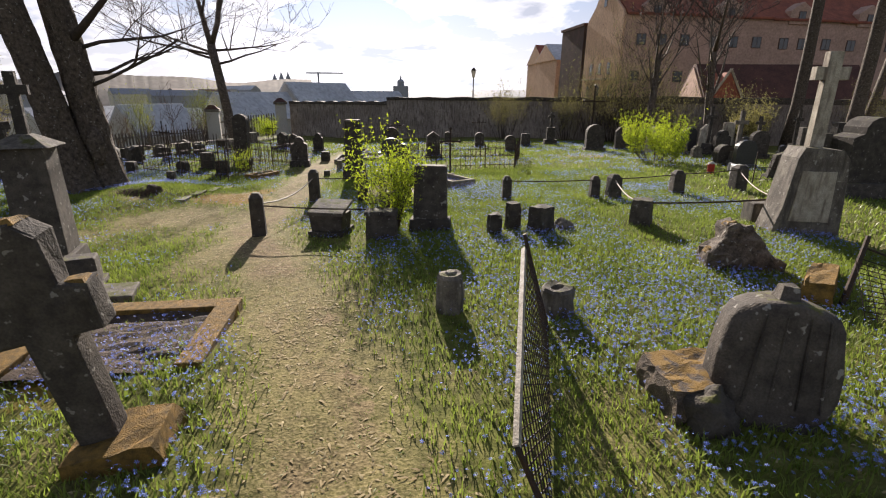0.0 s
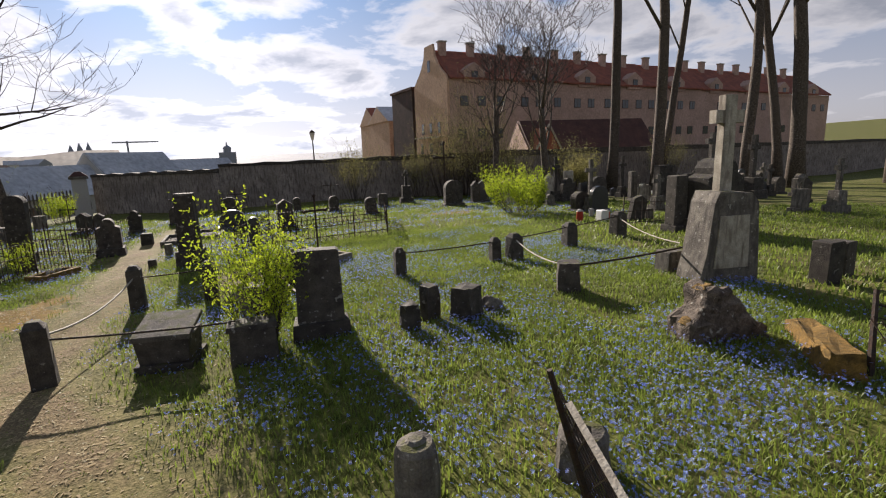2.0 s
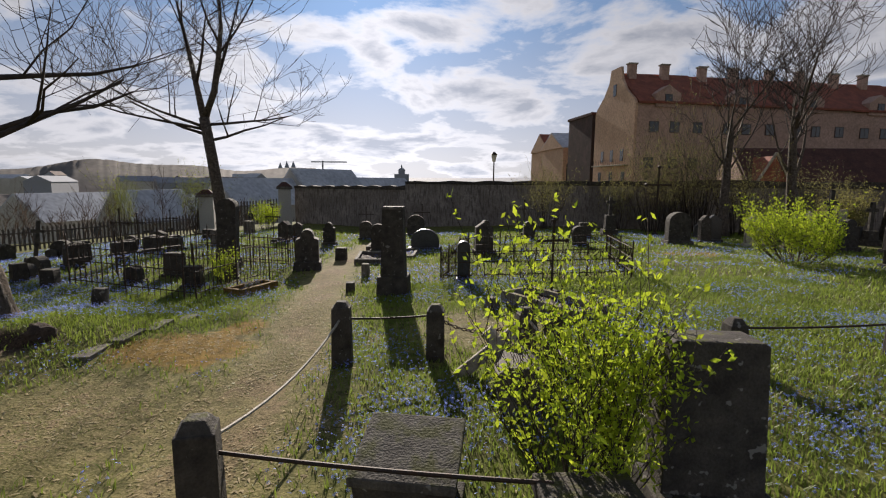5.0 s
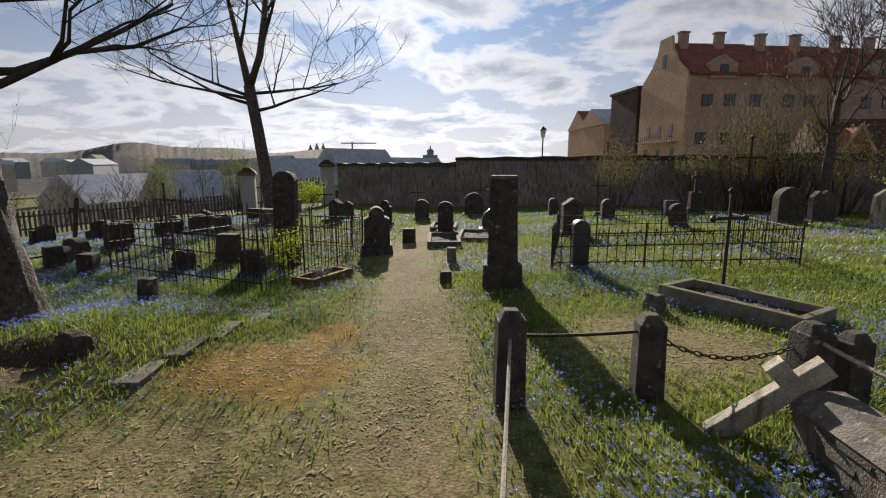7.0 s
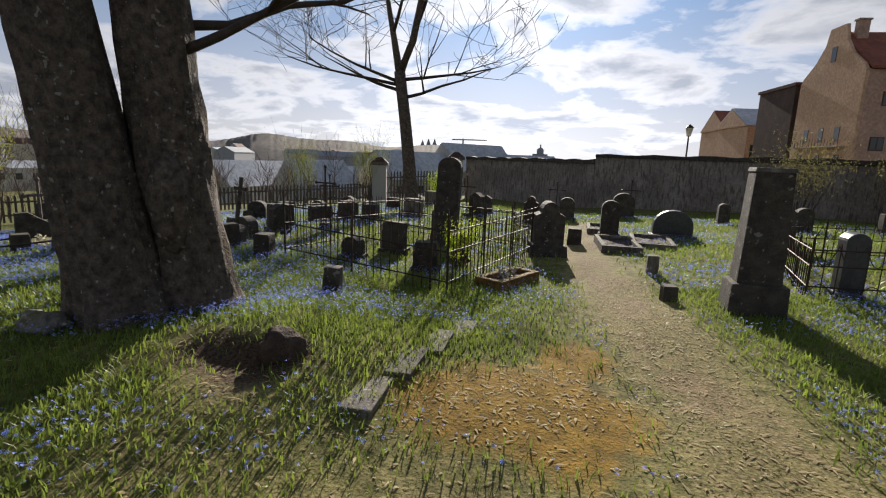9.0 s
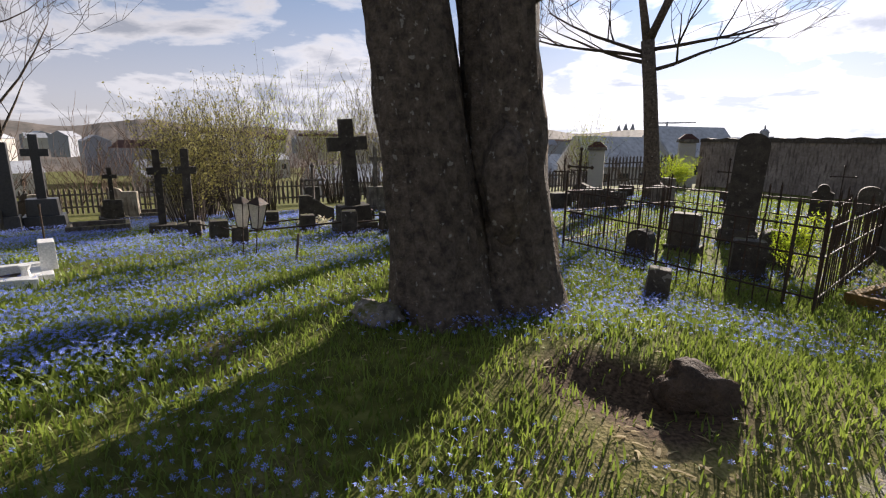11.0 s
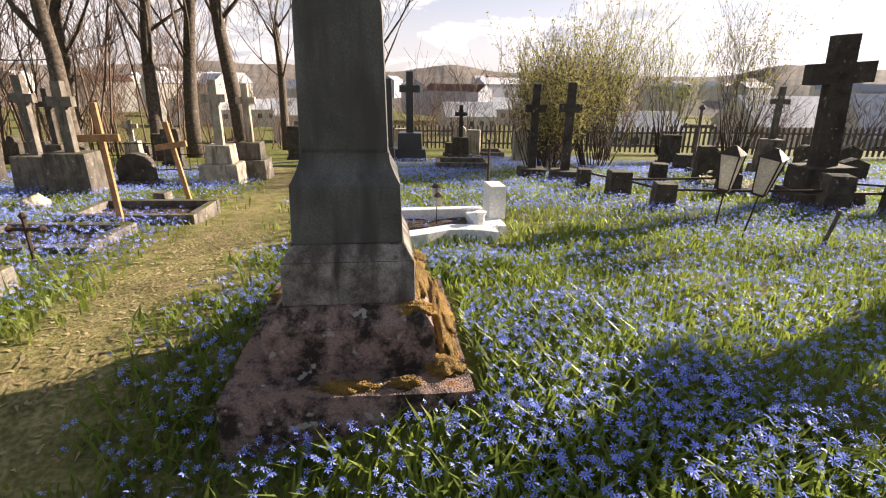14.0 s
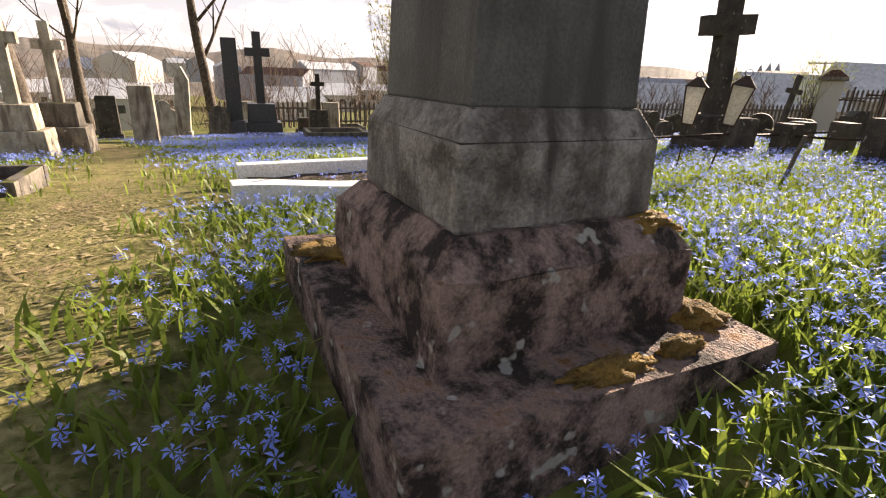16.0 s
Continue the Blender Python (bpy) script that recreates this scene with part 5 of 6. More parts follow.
def stake_lantern(x, y, lean, label):
    e = thing("stake_lantern", x, y, 20, label, "lantern", "grave lanterns", rx=lean * 0.4, ry=lean)
    part("stake", tube(B(), [(0, 0, -0.15), (0, 0, 0.46)], 0.008, 6), M["iron"], e)
    part("tray", block(B(), 0, 0, 0.455, 0.475, 0.10, 0.10, bevel=0.003), M["iron"], e)
    part("pane", block(B(), 0, 0, 0.478, 0.80, 0.085, 0.085, 0.16, 0.16, 0.0), M["lampglass"], e, "frosted tapering glass")
    for sx, sy in ((-1, -1), (1, -1), (1, 1), (-1, 1)):
        part("frame_bar", tube(B(), [(sx * 0.048, sy * 0.048, 0.47), (sx * 0.085, sy * 0.085, 0.81)], 0.007, 5), M["iron"], e)
    part("roof", block(B(), 0, 0, 0.803, 0.89, 0.20, 0.20, 0.03, 0.03, 0.004), M["iron"], e)
    part("ring", tube(B(), [(0.03 * math.cos(q), 0, 0.91 + 0.03 * math.sin(q)) for q in [k * 0.7 for k in range(10)]], 0.004, 4), M["iron"], e)


stake_lantern(-13.25, 12.6, 3, "black lantern with frosted glass on a stake")
stake_lantern(-12.95, 12.6, 9, "black lantern with frosted glass leaning on its stake")
_e = thing("thin_stake", -12.4, 12.85, 0, "thin dark stake leaning in the squill", "stake", ry=10)
part("stake", tube(B(), [(0, 0, -0.1), (0, 0, 0.38)], [0.02, 0.017], 6), M["oldwood"], _e)


def marble_grave():
    e = thing("marble_grave", -14.35, 9.75, 77, "white marble grave frame with a curved edge and block", "grave", "gravestones")
    part("back_bar", block(B(), 0.0, 0.42, -0.1, 0.16, 1.7, 0.12, bevel=0.01), M["white"], e)
    top = [(-0.95 + 1.75 * q / 16, -0.32 + 0.13 * math.cos(q * 0.42) - 0.05 * (q > 12) * (q - 12)) for q in range(17)]
    bm = B()
    lo = [bm.verts.new((px, py - 0.09, -0.1)) for px, py in top] + [bm.verts.new((px, py + 0.09, -0.1)) for px, py in top[::-1]]
    hi = [bm.verts.new((v.co.x, v.co.y, 0.15)) for v in lo]
    bm.faces.new(hi)
    for q in range(len(lo)):
        bm.faces.new((lo[q], lo[(q + 1) % len(lo)], hi[(q + 1) % len(lo)], hi[q]))
    bmesh.ops.recalc_face_normals(bm, faces=bm.faces[:])
    part("curved_bar", bm, M["white"], e)
    part("head_bar", block(B(), 0.80, 0.06, -0.1, 0.13, 0.3, 0.58, bevel=0.01), M["white"], e)
    part("headstone", block(B(), 0.92, 0.18, 0.127, 0.46, 0.17, 0.30, 0.16, 0.29, 0.008), M["white"], e, "upright white marble block")
    bm = B()
    bmesh.ops.create_grid(bm, x_segments=14, y_segments=6, size=0.5)
    for v in bm.verts:
        v.co = Vector((v.co.x * 1.5 - 0.05, v.co.y * 0.55 + 0.08, 0.06 + 0.03 * noise.noise(v.co * 7)))
    part("bed", bm, M["soil"], e)
    part("vase", tube(B(), [(0.70, -0.16, 0.12), (0.70, -0.16, 0.20), (0.70, -0.16, 0.25), (0.70, -0.16, 0.26)], [0.05, 0.035, 0.055, 0.06], 12), M["white"], e, "small white marble vase")


marble_grave()


def small_lantern(x, y):
    e = thing("small_grave_lantern", x, y, 0, "small black lantern on a thin rod over a grave bed", "lantern", "grave lanterns", dz=0.06)
    part("rod", tube(B(), [(0, 0, -0.1), (0, 0, 0.42)], 0.005, 5), M["iron"], e)
    for dx, z in ((-0.03, 0.30), (0.04, 0.22)):
        part("box", block(B(), dx, 0, z, z + 0.09, 0.06, 0.06, bevel=0.005), M["lampglass"], e)
        part("roof", block(B(), dx, 0, z + 0.087, z + 0.13, 0.08, 0.08, 0.02, 0.02, 0.003), M["iron"], e)


small_lantern(-14.45, 10.1)
_e = thing("thin_post", -14.6, 10.75, 0, "thin dark iron rod beside a marble grave", "stake")
part("rod", tube(B(), [(0, 0, -0.1), (0, 0, 0.85), (0, 0, 0.92)], [0.014, 0.012, 0.02], 6), M["iron"], _e)
cross_grave(-18.0, 14.2, 62, 1.85, 0.42, 0.16, ((0.6, 0.5, 0.3),), "dark", label="plain dark stone cross before a thicket")
cross_grave(-18.9, 14.0, 66, 1.9, 0.42, 0.15, ((0.6, 0.5, 0.3),), "dark", label="plain dark stone cross before a thicket")
cross_grave(-25.6, 13.5, 70, 2.8, 0.66, 0.22, ((1.1, 0.9, 0.5), (0.8, 0.7, 0.5)), "black", label="black cross on a stepped black pedestal")
stele(-25.2, 12.6, 72, 0.4, 0.36, 2.5, "flat", "black", 0.45, label="tall black granite obelisk on a wide base")
cross_grave(-26.0, 15.5, 70, 1.85, 0.42, 0.13, ((0.9, 0.5, 0.25), (0.6, 0.3, 0.6)), "dark", label="dark cross on a rounded headstone")
stele(-26.5, 11.6, 70, 0.36, 0.3, 1.9, "gable", "pale", 0.2, side=4, label="slim pale stone grave obelisk")
kerb_grave(-21.6, 13.6, 70, 1.0, 1.35, 0.22, "stone", "soil", "low dark stone grave kerb")
kerb_grave(-26.8, 16.6, 70, 1.2, 1.8, 0.25, "stone", "soil")
for _x, _y, _h, _w in ((-14.75, 13.45, 0.36, 0.28), (-15.9, 13.7, 0.40, 0.34), (-16.7, 13.65, 0.34, 0.24), (-13.1, 15.35, 0.42, 0.27), (-13.45, 14.75, 0.48, 0.28), (-12.1, 14.9, 0.52, 0.28), (-15.2, 15.2, 0.36, 0.3), (-14.7, 16.4, 0.4, 0.28), (-12.7, 16.3, 0.42, 0.28), (-17.0, 15.6, 0.4, 0.3), (-11.2, 16.0, 0.45, 0.28), (-13.4, 17.2, 0.42, 0.3)):
    stele(_x, _y, 60 + _r.uniform(-8, 8), _w, _w * 0.85, _h, "flat", "dark", 0, label="squat dark stone kerb post of a railed plot", name="plot_post")
for _a, _b in (((-14.75, 13.45), (-15.9, 13.7)), ((-15.9, 13.7), (-16.7, 13.65)), ((-14.75, 13.45), (-13.45, 14.75)), ((-13.45, 14.75), (-13.1, 15.35)), ((-13.1, 15.35), (-12.1, 14.9)), ((-15.9, 13.7), (-15.2, 15.2)), ((-14.7, 16.4), (-12.7, 16.3)), ((-12.1, 14.9), (-11.2, 16.0))):
    rail(_a, _b, 0.27, 0.29, 0.01, 0.016)
stele(-16.4, 16.4, 62, 0.8, 0.2, 0.72, "wave", "dark", 0.1, label="dark headstone with a wave-cut top")
cross_grave(-18.0, 20.0, 60, 2.0, 0.4, 0.12, ((0.7, 0.5, 0.3), (0.5, 0.4, 0.6)), "stone", label="grey cross on a block pedestal before the fence")
iron_cross(-18.0, 17.6, 60, 1.4, 0.45, True, "oldwood", "dark wooden cross before the fence", 0.035)
cross_grave(-14.6, 20.5, 55, 1.4, 0.35, 0.1, ((0.5, 0.4, 0.3),), "dark", side=8)
stele(-20.6, 19.6, 60, 0.5, 0.3, 0.9, "flat", "dark", 0.15)
for _k in range(14):
    _x, _y = _r.uniform(-19, -11.5), _r.uniform(17.3, 24)
    stele(_x, _y, 55 + _r.uniform(-15, 15), _r.uniform(0.3, 0.6), 0.25, _r.uniform(0.3, 0.7), _r.choice(["flat", "round", "gable"]), "dark", 0.1, label="low dark gravestone before the fence")
for _k, (_x, _y) in enumerate(((-15.9, 15.6), (-15.4, 15.75), (-15.0, 15.5))):
    _e = thing("flower_wreath", _x, _y, 0, "bright yellow and white flowers laid on a grave", "flowers", "posies")
    _rr = random.Random(_k)
    part("cushion", block(B(), 0, 0, -0.03, 0.1, 0.3, 0.25, 0.2, 0.18, 0.03), M["grass"], _e)
    leaves_mesh("petals", [(_rr.uniform(-0.18, 0.18), _rr.uniform(-0.14, 0.14), 0.1 + _rr.uniform(0, 0.09)) for q in range(40)], 0.04, M["flower"], _e, _k, 2)

# graves along the second path
for _x, _y, _rz, _ln, _h in ((-16.1, 7.0, 70, -2, 1.3), (-17.3, 7.6, 68, -9, 1.15)):
    _e = thing("wooden_cross", _x, _y, _rz, "leaning plain cross of bare orange wood", "grave cross", "wooden crosses", ry=_ln)
    part("upright", block(B(), 0, 0, -0.1, _h, 0.06, 0.04, bevel=0.004), M["wood"], _e)
    part("crossbar", block(B(), 0, -0.04, _h * 0.70, _h * 0.70 + 0.075, 0.42, 0.035, bevel=0.004), M["wood"], _e)
kerb_grave(-16.5, 7.2, 72, 0.8, 1.4, 0.16, "stone", "soil", "low broken stone kerb grave")
kerb_grave(-15.4, 6.5, 70, 0.8, 1.3, 0.09, "stone", "soil", "sunken stone kerb grave")
kerb_grave(-13.6, 6.15, 68, 0.9, 1.1, 0.14, "concrete", "grass", "mossy stone kerb grave")
iron_cross(-15.6, 5.6, 70, 1.25, 0.5, False, label="thin iron grave cross with knobbed ends", t=0.018)
iron_cross(-14.65, 6.65, 70, 0.36, 0.22, False, label="tiny black cross marker", t=0.016)
stele(-15.2, 5.75, 70, 0.22, 0.2, 0.42, "flat", "stone", 0, label="small stone block under an iron cross")
stele(-17.1, 7.3, 60, 0.18, 0.15, 0.24, "flat", "stone", 0, label="small leaning marker stone")
cross_grave(-20.4, 7.95, 72, 1.95, 0.42, 0.15, ((0.75, 0.6, 0.5), (0.5, 0.4, 0.35)), "pale", label="pale stone cross on a block pedestal")
cross_grave(-20.9, 8.5, 72, 1.9, 0.38, 0.13, ((0.7, 0.6, 0.5), (0.5, 0.4, 0.35)), "stone", "pale", label="pale cross on a dark block pedestal")
stele(-22.4, 9.9, 70, 0.42, 0.25, 1.15, "flat", "pale", 0.05, label="plain pale upright stone slab")
cross_grave(-19.5, 5.8, 70, 1.75, 0.38, 0.15, ((0.7, 0.5, 0.75),), "stone", label="pale-lit stone cross on a tall headstone")
cross_grave(-19.9, 5.2, 70, 1.85, 0.38, 0.14, ((0.6, 0.5, 0.7),), "stone", label="pale-lit stone cross on a tall headstone")
boulder(-18.1, 5.6, 0.2, 0.16, 0.12, 31, "pale", "pale rock at the edge of the path")
for _k in range(30):
    _x, _y = _r.uniform(-31, -18.5), _r.uniform(-2.0, 7.2)
    if abs(_x + 19.7) < 0.8 and abs(_y - 5.5) < 0.9:
        continue
    if _k % 3 == 0:
        cross_grave(_x, _y, 70 + _r.uniform(-12, 12), _r.uniform(1.3, 2.2), 0.42, 0.13, ((0.6, 0.5, 0.4), (0.42, 0.36, 0.4)), _r.choice(["stone", "pale", "dark"]), label="weathered stone cross in a crowd of graves")
    else:
        stele(_x, _y, 70 + _r.uniform(-15, 15), _r.uniform(0.4, 0.65), 0.22, _r.uniform(0.5, 1.2), _r.choice(["flat", "round", "gable", "shoulder"]), _r.choice(["stone", "pale", "dark"]), 0.12, side=_r.uniform(-4, 4), label="weathered headstone in a crowd of graves")
for _k in range(14):
    _x, _y = _r.uniform(-33, -23), _r.uniform(9.8, 19)
    stele(_x, _y, 70 + _r.uniform(-15, 15), _r.uniform(0.4, 0.6), 0.25, _r.uniform(0.5, 1.2), _r.choice(["flat", "round", "gable", "shoulder"]), _r.choice(["dark", "stone", "pale"]), 0.12)
bar_fence("iron_fence", ((-22.5, 5.4), (-22.5, 8.0), (-25.0, 8.2)), 0.8, 0.16, "thin black iron fence behind gravestones", closed=False)

# ---- cemetery wall, picket fence ----
def wall_run(name, a, b, top_a, top_b, mat, thick=0.4):
    n_s, vs, fs = 24, [], []
    d = Vector((b[0] - a[0], b[1] - a[1], 0)).normalized()
    nrm = Vector((-d.y, d.x, 0)) * thick / 2
    for k in range(n_s + 1):
        s = k / n_s
        x, y = a[0] + (b[0] - a[0]) * s, a[1] + (b[1] - a[1]) * s
        zt = top_a + (top_b - top_a) * s + 0.04 * math.sin(k * 1.9)
        z0 = ground(x, y) - 1.5
        for q, z in ((-1, z0), (-1, zt), (1, zt), (1, z0)):
            vs.append((x + nrm.x * q, y + nrm.y * q, z))
    for k in range(n_s):
        o = k * 4
        for q in range(3):
            fs.append((o + q, o + 4 + q, o + 5 + q, o + 1 + q))
    fs += [(0, 1, 2, 3), (n_s * 4 + 3, n_s * 4 + 2, n_s * 4 + 1, n_s * 4)]
    ob = mesh_object(name, vs, fs, M[mat])
    return tagged(ob, "long dirty plastered cemetery wall with a dark coping", "wall", kind="structure")


for _n, _a, _b, _ta, _tb in (("wall_north", (-12.6, 41.5), (-4.4, 39.0), 0.85, 0.95), ("wall_north_high", (-4.4, 39.0), (14.0, 36.0), 1.25, 1.45), ("wall_east", (14.0, 36.0), (70.0, 36.0), 1.5, 1.2)):
    wall_run(_n, _a, _b, _ta, _tb, "plaster")
    _w = wall_run(_n + "_coping", (_a[0], _a[1]), (_b[0], _b[1]), _ta + 0.12, _tb + 0.12, "dark", 0.56)
    for _v in _w.data.vertices:
        if _v.co.z < -1.0:
            _v.co.z = min(_ta, _tb) - 0.05


def pier(x, y, h):
    e = thing("wall_pier", x, y, 18, "plastered square gate pier with a roofed cap", "pier", "wall piers")
    part("shaft", block(B(), 0, 0, -0.2, h, 0.9, 0.9, 0.86, 0.86, 0.02), M["offwhite"], e)
    part("cap", block(B(), 0, 0, h - 0.003, h + 0.18, 1.1, 1.1, 1.06, 1.06, 0.02), M["stone"], e)
    part("roof", block(B(), 0, 0, h + 0.177, h + 0.5, 1.06, 1.06, 0.3, 0.3, 0.02), M["darkroof"], e)


pier(-13.3, 41.0, 2.6)
pier(-17.6, 38.2, 2.4)


def picket_fence(name, a, b, h, step, base):
    e = new(name)
    tagged(e, "dark picket fence on a low plinth", "fence", "picket fences")
    L = math.hypot(b[0] - a[0], b[1] - a[1])
    rz = math.degrees(math.atan2(b[1] - a[1], b[0] - a[0]))
    first = None
    for k in range(int(L / step)):
        s = k * step / L
        x, y = a[0] + (b[0] - a[0]) * s, a[1] + (b[1] - a[1]) * s
        if first is None:
            bm = block(B(), 0, 0, 0, h, 0.09, 0.03, bevel=0)
            block(bm, 0, 0, h, h + 0.08, 0.09, 0.03, 0.01, 0.03, 0)
            first = part("picket", bm, M["oldwood"], e)
            ob = first
        else:
            ob = new("picket", first.data)
            ob.parent = e
        ob.matrix_world = pose(x, y, ground(x, y) + base, 0, 0, rz)
    for z in (0.3, h * 0.8):
        part("rail", tube(B(), [(a[0], a[1], ground(*a) + base + z), (b[0], b[1], ground(*b) + base + z)], 0.04, 4), M["oldwood"], e)


picket_fence("picket_fence", (-13.8, 40.7), (-17.2, 38.4), 1.6, 0.2, 0.3)
picket_fence("picket_fence", (-18.0, 37.8), (-27.5, 26.0), 1.15, 0.2, 0.1)
picket_fence("picket_fence", (-27.5, 26.0), (-36.0, 15.0), 1.1, 0.22, 0.1)


# ---- town beyond the wall ----
def window(parent, x, z, w, h, y):
    fr = part("window", profile(B(), [(x - w / 2, z), (x + w / 2, z), (x + w / 2, z + h), (x - w / 2, z + h)], 0.12, y, 0), M["brown"], parent)
    for q in (-1, 1):
        part("pane", profile(B(), [(x + q * w * 0.23 - w * 0.2, z + 0.1), (x + q * w * 0.23 + w * 0.2, z + 0.1), (x + q * w * 0.23 + w * 0.2, z + h - 0.1), (x + q * w * 0.23 - w * 0.2, z + h - 0.1)], 0.06, y - 0.05, 0), M["glass"], fr)


def row_house(x, y, rz, w, d, wall_h, roof_h, z0, seed, gable=False, mat="facade"):
    """One house of the red-roofed row; its front looks along local -y."""
    e = new("row_house")
    e.matrix_world = pose(x, y, z0, 0, 0, rz)
    tagged(e, "pinkish plastered row house with red tiled roof and chimneys", "house", "row houses")
    part("wall", block(B(), 0, d / 2, -3, wall_h, w, d, bevel=0), M[mat], e)
    part("side_wall", profile(B(), [(-w / 2 - 0.02, wall_h * 0.99), (-w / 2 + 0.3, wall_h * 0.99), (-w / 2 + 0.3, wall_h + 0.1), (-w / 2 - 0.02, wall_h + 0.1)], d * 0.98, d / 2, 0), M["gable"], e)
    bm = B()
    pts = [(-w / 2, -0.5, wall_h), (w / 2, -0.5, wall_h), (w / 2, d + 0.5, wall_h), (-w / 2, d + 0.5, wall_h), (-w / 2, d / 2, wall_h + roof_h), (w / 2, d / 2, wall_h + roof_h)]
    vs = [bm.verts.new((a, b, c - 0.02)) for a, b, c in pts] + [bm.verts.new((a, b, c + 0.3)) for a, b, c in pts]
    for f in ((6, 7, 11, 10), (8, 9, 10, 11), (0, 4, 5, 1), (2, 5, 4, 3), (0, 1, 7, 6), (2, 3, 9, 8), (0, 6, 10, 4), (3, 4, 10, 9), (1, 5, 11, 7), (2, 8, 11, 5)):
        bm.faces.new([vs[q] for q in f])
    part("roof", bm, M["tile"], e)
    rng = random.Random(seed)
    for cx in (-w * 0.36, w * 0.1):
        ch = part("chimney", block(B(), cx, d * 0.42, wall_h + roof_h * 0.5, wall_h + roof_h + 1.5, 1.4, 0.9, bevel=0.03), M["facade"], e)
        part("chimney_cap", block(B(), cx, d * 0.42, wall_h + roof_h + 1.497, wall_h + roof_h + 1.75, 1.7, 1.15, bevel=0.03), M["pale"], ch)
    for fl in range(3):
        for k in (-1, 0, 1):
            if rng.random() < 0.85:
                window(e, k * w * 0.3 + rng.uniform(-0.4, 0.4), 1.2 + fl * (wall_h / 3), 1.7, 1.8, -0.03)
    dm = part("dormer", profile(B(), [(-w * 0.28, wall_h - 0.5), (w * 0.05, wall_h - 0.5), (w * 0.05, wall_h + 1.6), (-w * 0.115, wall_h + 3.0), (-w * 0.28, wall_h + 1.6)], 2.4, 0.9, 0.02), M[mat], e)
    window(dm, -w * 0.115, wall_h + 0.1, 1.3, 1.4, -0.33)
    for k in (0.2, 0.34):
        part("skylight", profile(B(), [(w * k, wall_h + 1.4), (w * k + 0.9, wall_h + 1.4), (w * k + 0.9, wall_h + 1.7), (w * k, wall_h + 1.7)], 0.5, d * 0.16, 0), M["sheet"], e)
    return e


def gable_front(parent, w, d, wall_h, roof_h):
    """The tall shaped end gable with windows and balconies; looks along local -x."""
    steps = [(0, -3), (d, -3), (d, wall_h), (d - 0.6, wall_h + 0.8), (d * 0.78, wall_h + roof_h * 0.45), (d * 0.66, wall_h + roof_h * 0.8), (d * 0.62, wall_h + roof_h + 1.0), (d * 0.38, wall_h + roof_h + 1.0), (d * 0.34, wall_h + roof_h * 0.8), (d * 0.22, wall_h + roof_h * 0.45), (0.6, wall_h + 0.8), (0, wall_h)]
    bm = B()
    a = [bm.verts.new((-w / 2 - 0.45, py, pz)) for py, pz in steps]
    b = [bm.verts.new((-w / 2 - 0.02, py, pz)) for py, pz in steps]
    bm.faces.new(a)
    bm.faces.new(b[::-1])
    for q in range(len(a)):
        bm.faces.new((a[q], b[q], b[(q + 1) % len(a)], a[(q + 1) % len(a)]))
    bmesh.ops.recalc_face_normals(bm, faces=bm.faces[:])
    # the gable's brightness over the front comes from this lighter plaster colour
    g = part("gable_wall", bm, M["gable"], parent, "peach plastered curved gable in a lit tone")
    x = -w / 2 - 0.48
    for pz, row in ((0.8, (0.2, 0.5, 0.8)), (4.4, (0.2, 0.5, 0.8)), (8.2, (0.25, 0.5, 0.75)), (wall_h + 2.2, (0.5,))):
        for s in row:
            part("window", block(B(), x, d * s, pz, pz + 2.0, 0.1, 1.1, bevel=0), M["glass"], g)
    for pz in (3.6, 7.4):
        part("balcony", block(B(), x - 0.5, d * 0.5, pz, pz + 0.2, 1.0, d * 0.8, bevel=0.02), M["pale"], g)
        for q in range(17):
            part("baluster", block(B(), x - 0.95, d * (0.1 + 0.05 * q), pz + 0.2, pz + 1.2, 0.05, 0.05, bevel=0), M["iron"], g)


_hz = -3.2
_dir = Vector((112, 14, 0)).normalized()
_rz = math.degrees(math.atan2(_dir.y, _dir.x))
for _k in range(9):
    _c = Vector((29.5 + 6.5, 88.0, 0)) + _dir * 13.0 * _k
    _h = row_house(_c.x, _c.y, _rz, 13.0, 15.0, 17.3 - 0.15 * _k, 5.9, _hz, 300 + _k)
    if _k == 0:
        gable_front(_h, 13.0, 15.0, 17.3, 5.9)


def plain_house(name, x, y, rz, w, d, wall_h, roof_h, z0, wall, roof, label, windows=0, flat=False):
    e = new(name)
    e.matrix_world = pose(x, y, z0, 0, 0, rz)
    tagged(e, label, "house", "town houses")
    part("wall", block(B(), 0, 0, -6, wall_h, w, d, bevel=0), M[wall], e)
    if flat:
        part("roof", block(B(), 0, 0, wall_h - 0.01, wall_h + 0.5, w + 0.6, d + 0.6, bevel=0.02), M[roof], e)
    else:
        part("roof", profile(B(), [(-d / 2 - 0.4, wall_h - 0.05), (d / 2 + 0.4, wall_h - 0.05), (0.3, wall_h + roof_h), (-0.3, wall_h + roof_h)], w + 0.5, 0, 0), M[roof], e).matrix_local = pose(0, 0, 0, 0, 0, 90)
        for q in (-1, 1):
            part("gable", profile(B(), [(-d / 2, wall_h - 0.06), (d / 2, wall_h - 0.06), (0, wall_h + roof_h - 0.3)], 0.3, 0, 0), M[wall], e).matrix_local = pose(q * (w / 2 + 0.2), 0, 0, 0, 0, 90)
    for k in range(windows):
        part("window", block(B(), -w / 2 + (k + 0.5) * w / windows, -d / 2 - 0.02, wall_h * 0.35, wall_h * 0.7, w / windows * 0.4, 0.1, bevel=0), M["glass"], e)
        part("gable_window", block(B(), w / 2 + 0.36, -d / 4 + (k % 2) * d / 2, wall_h * 0.4, wall_h * 0.7, 0.1, 1.0, bevel=0), M["glass"], e)
    return e


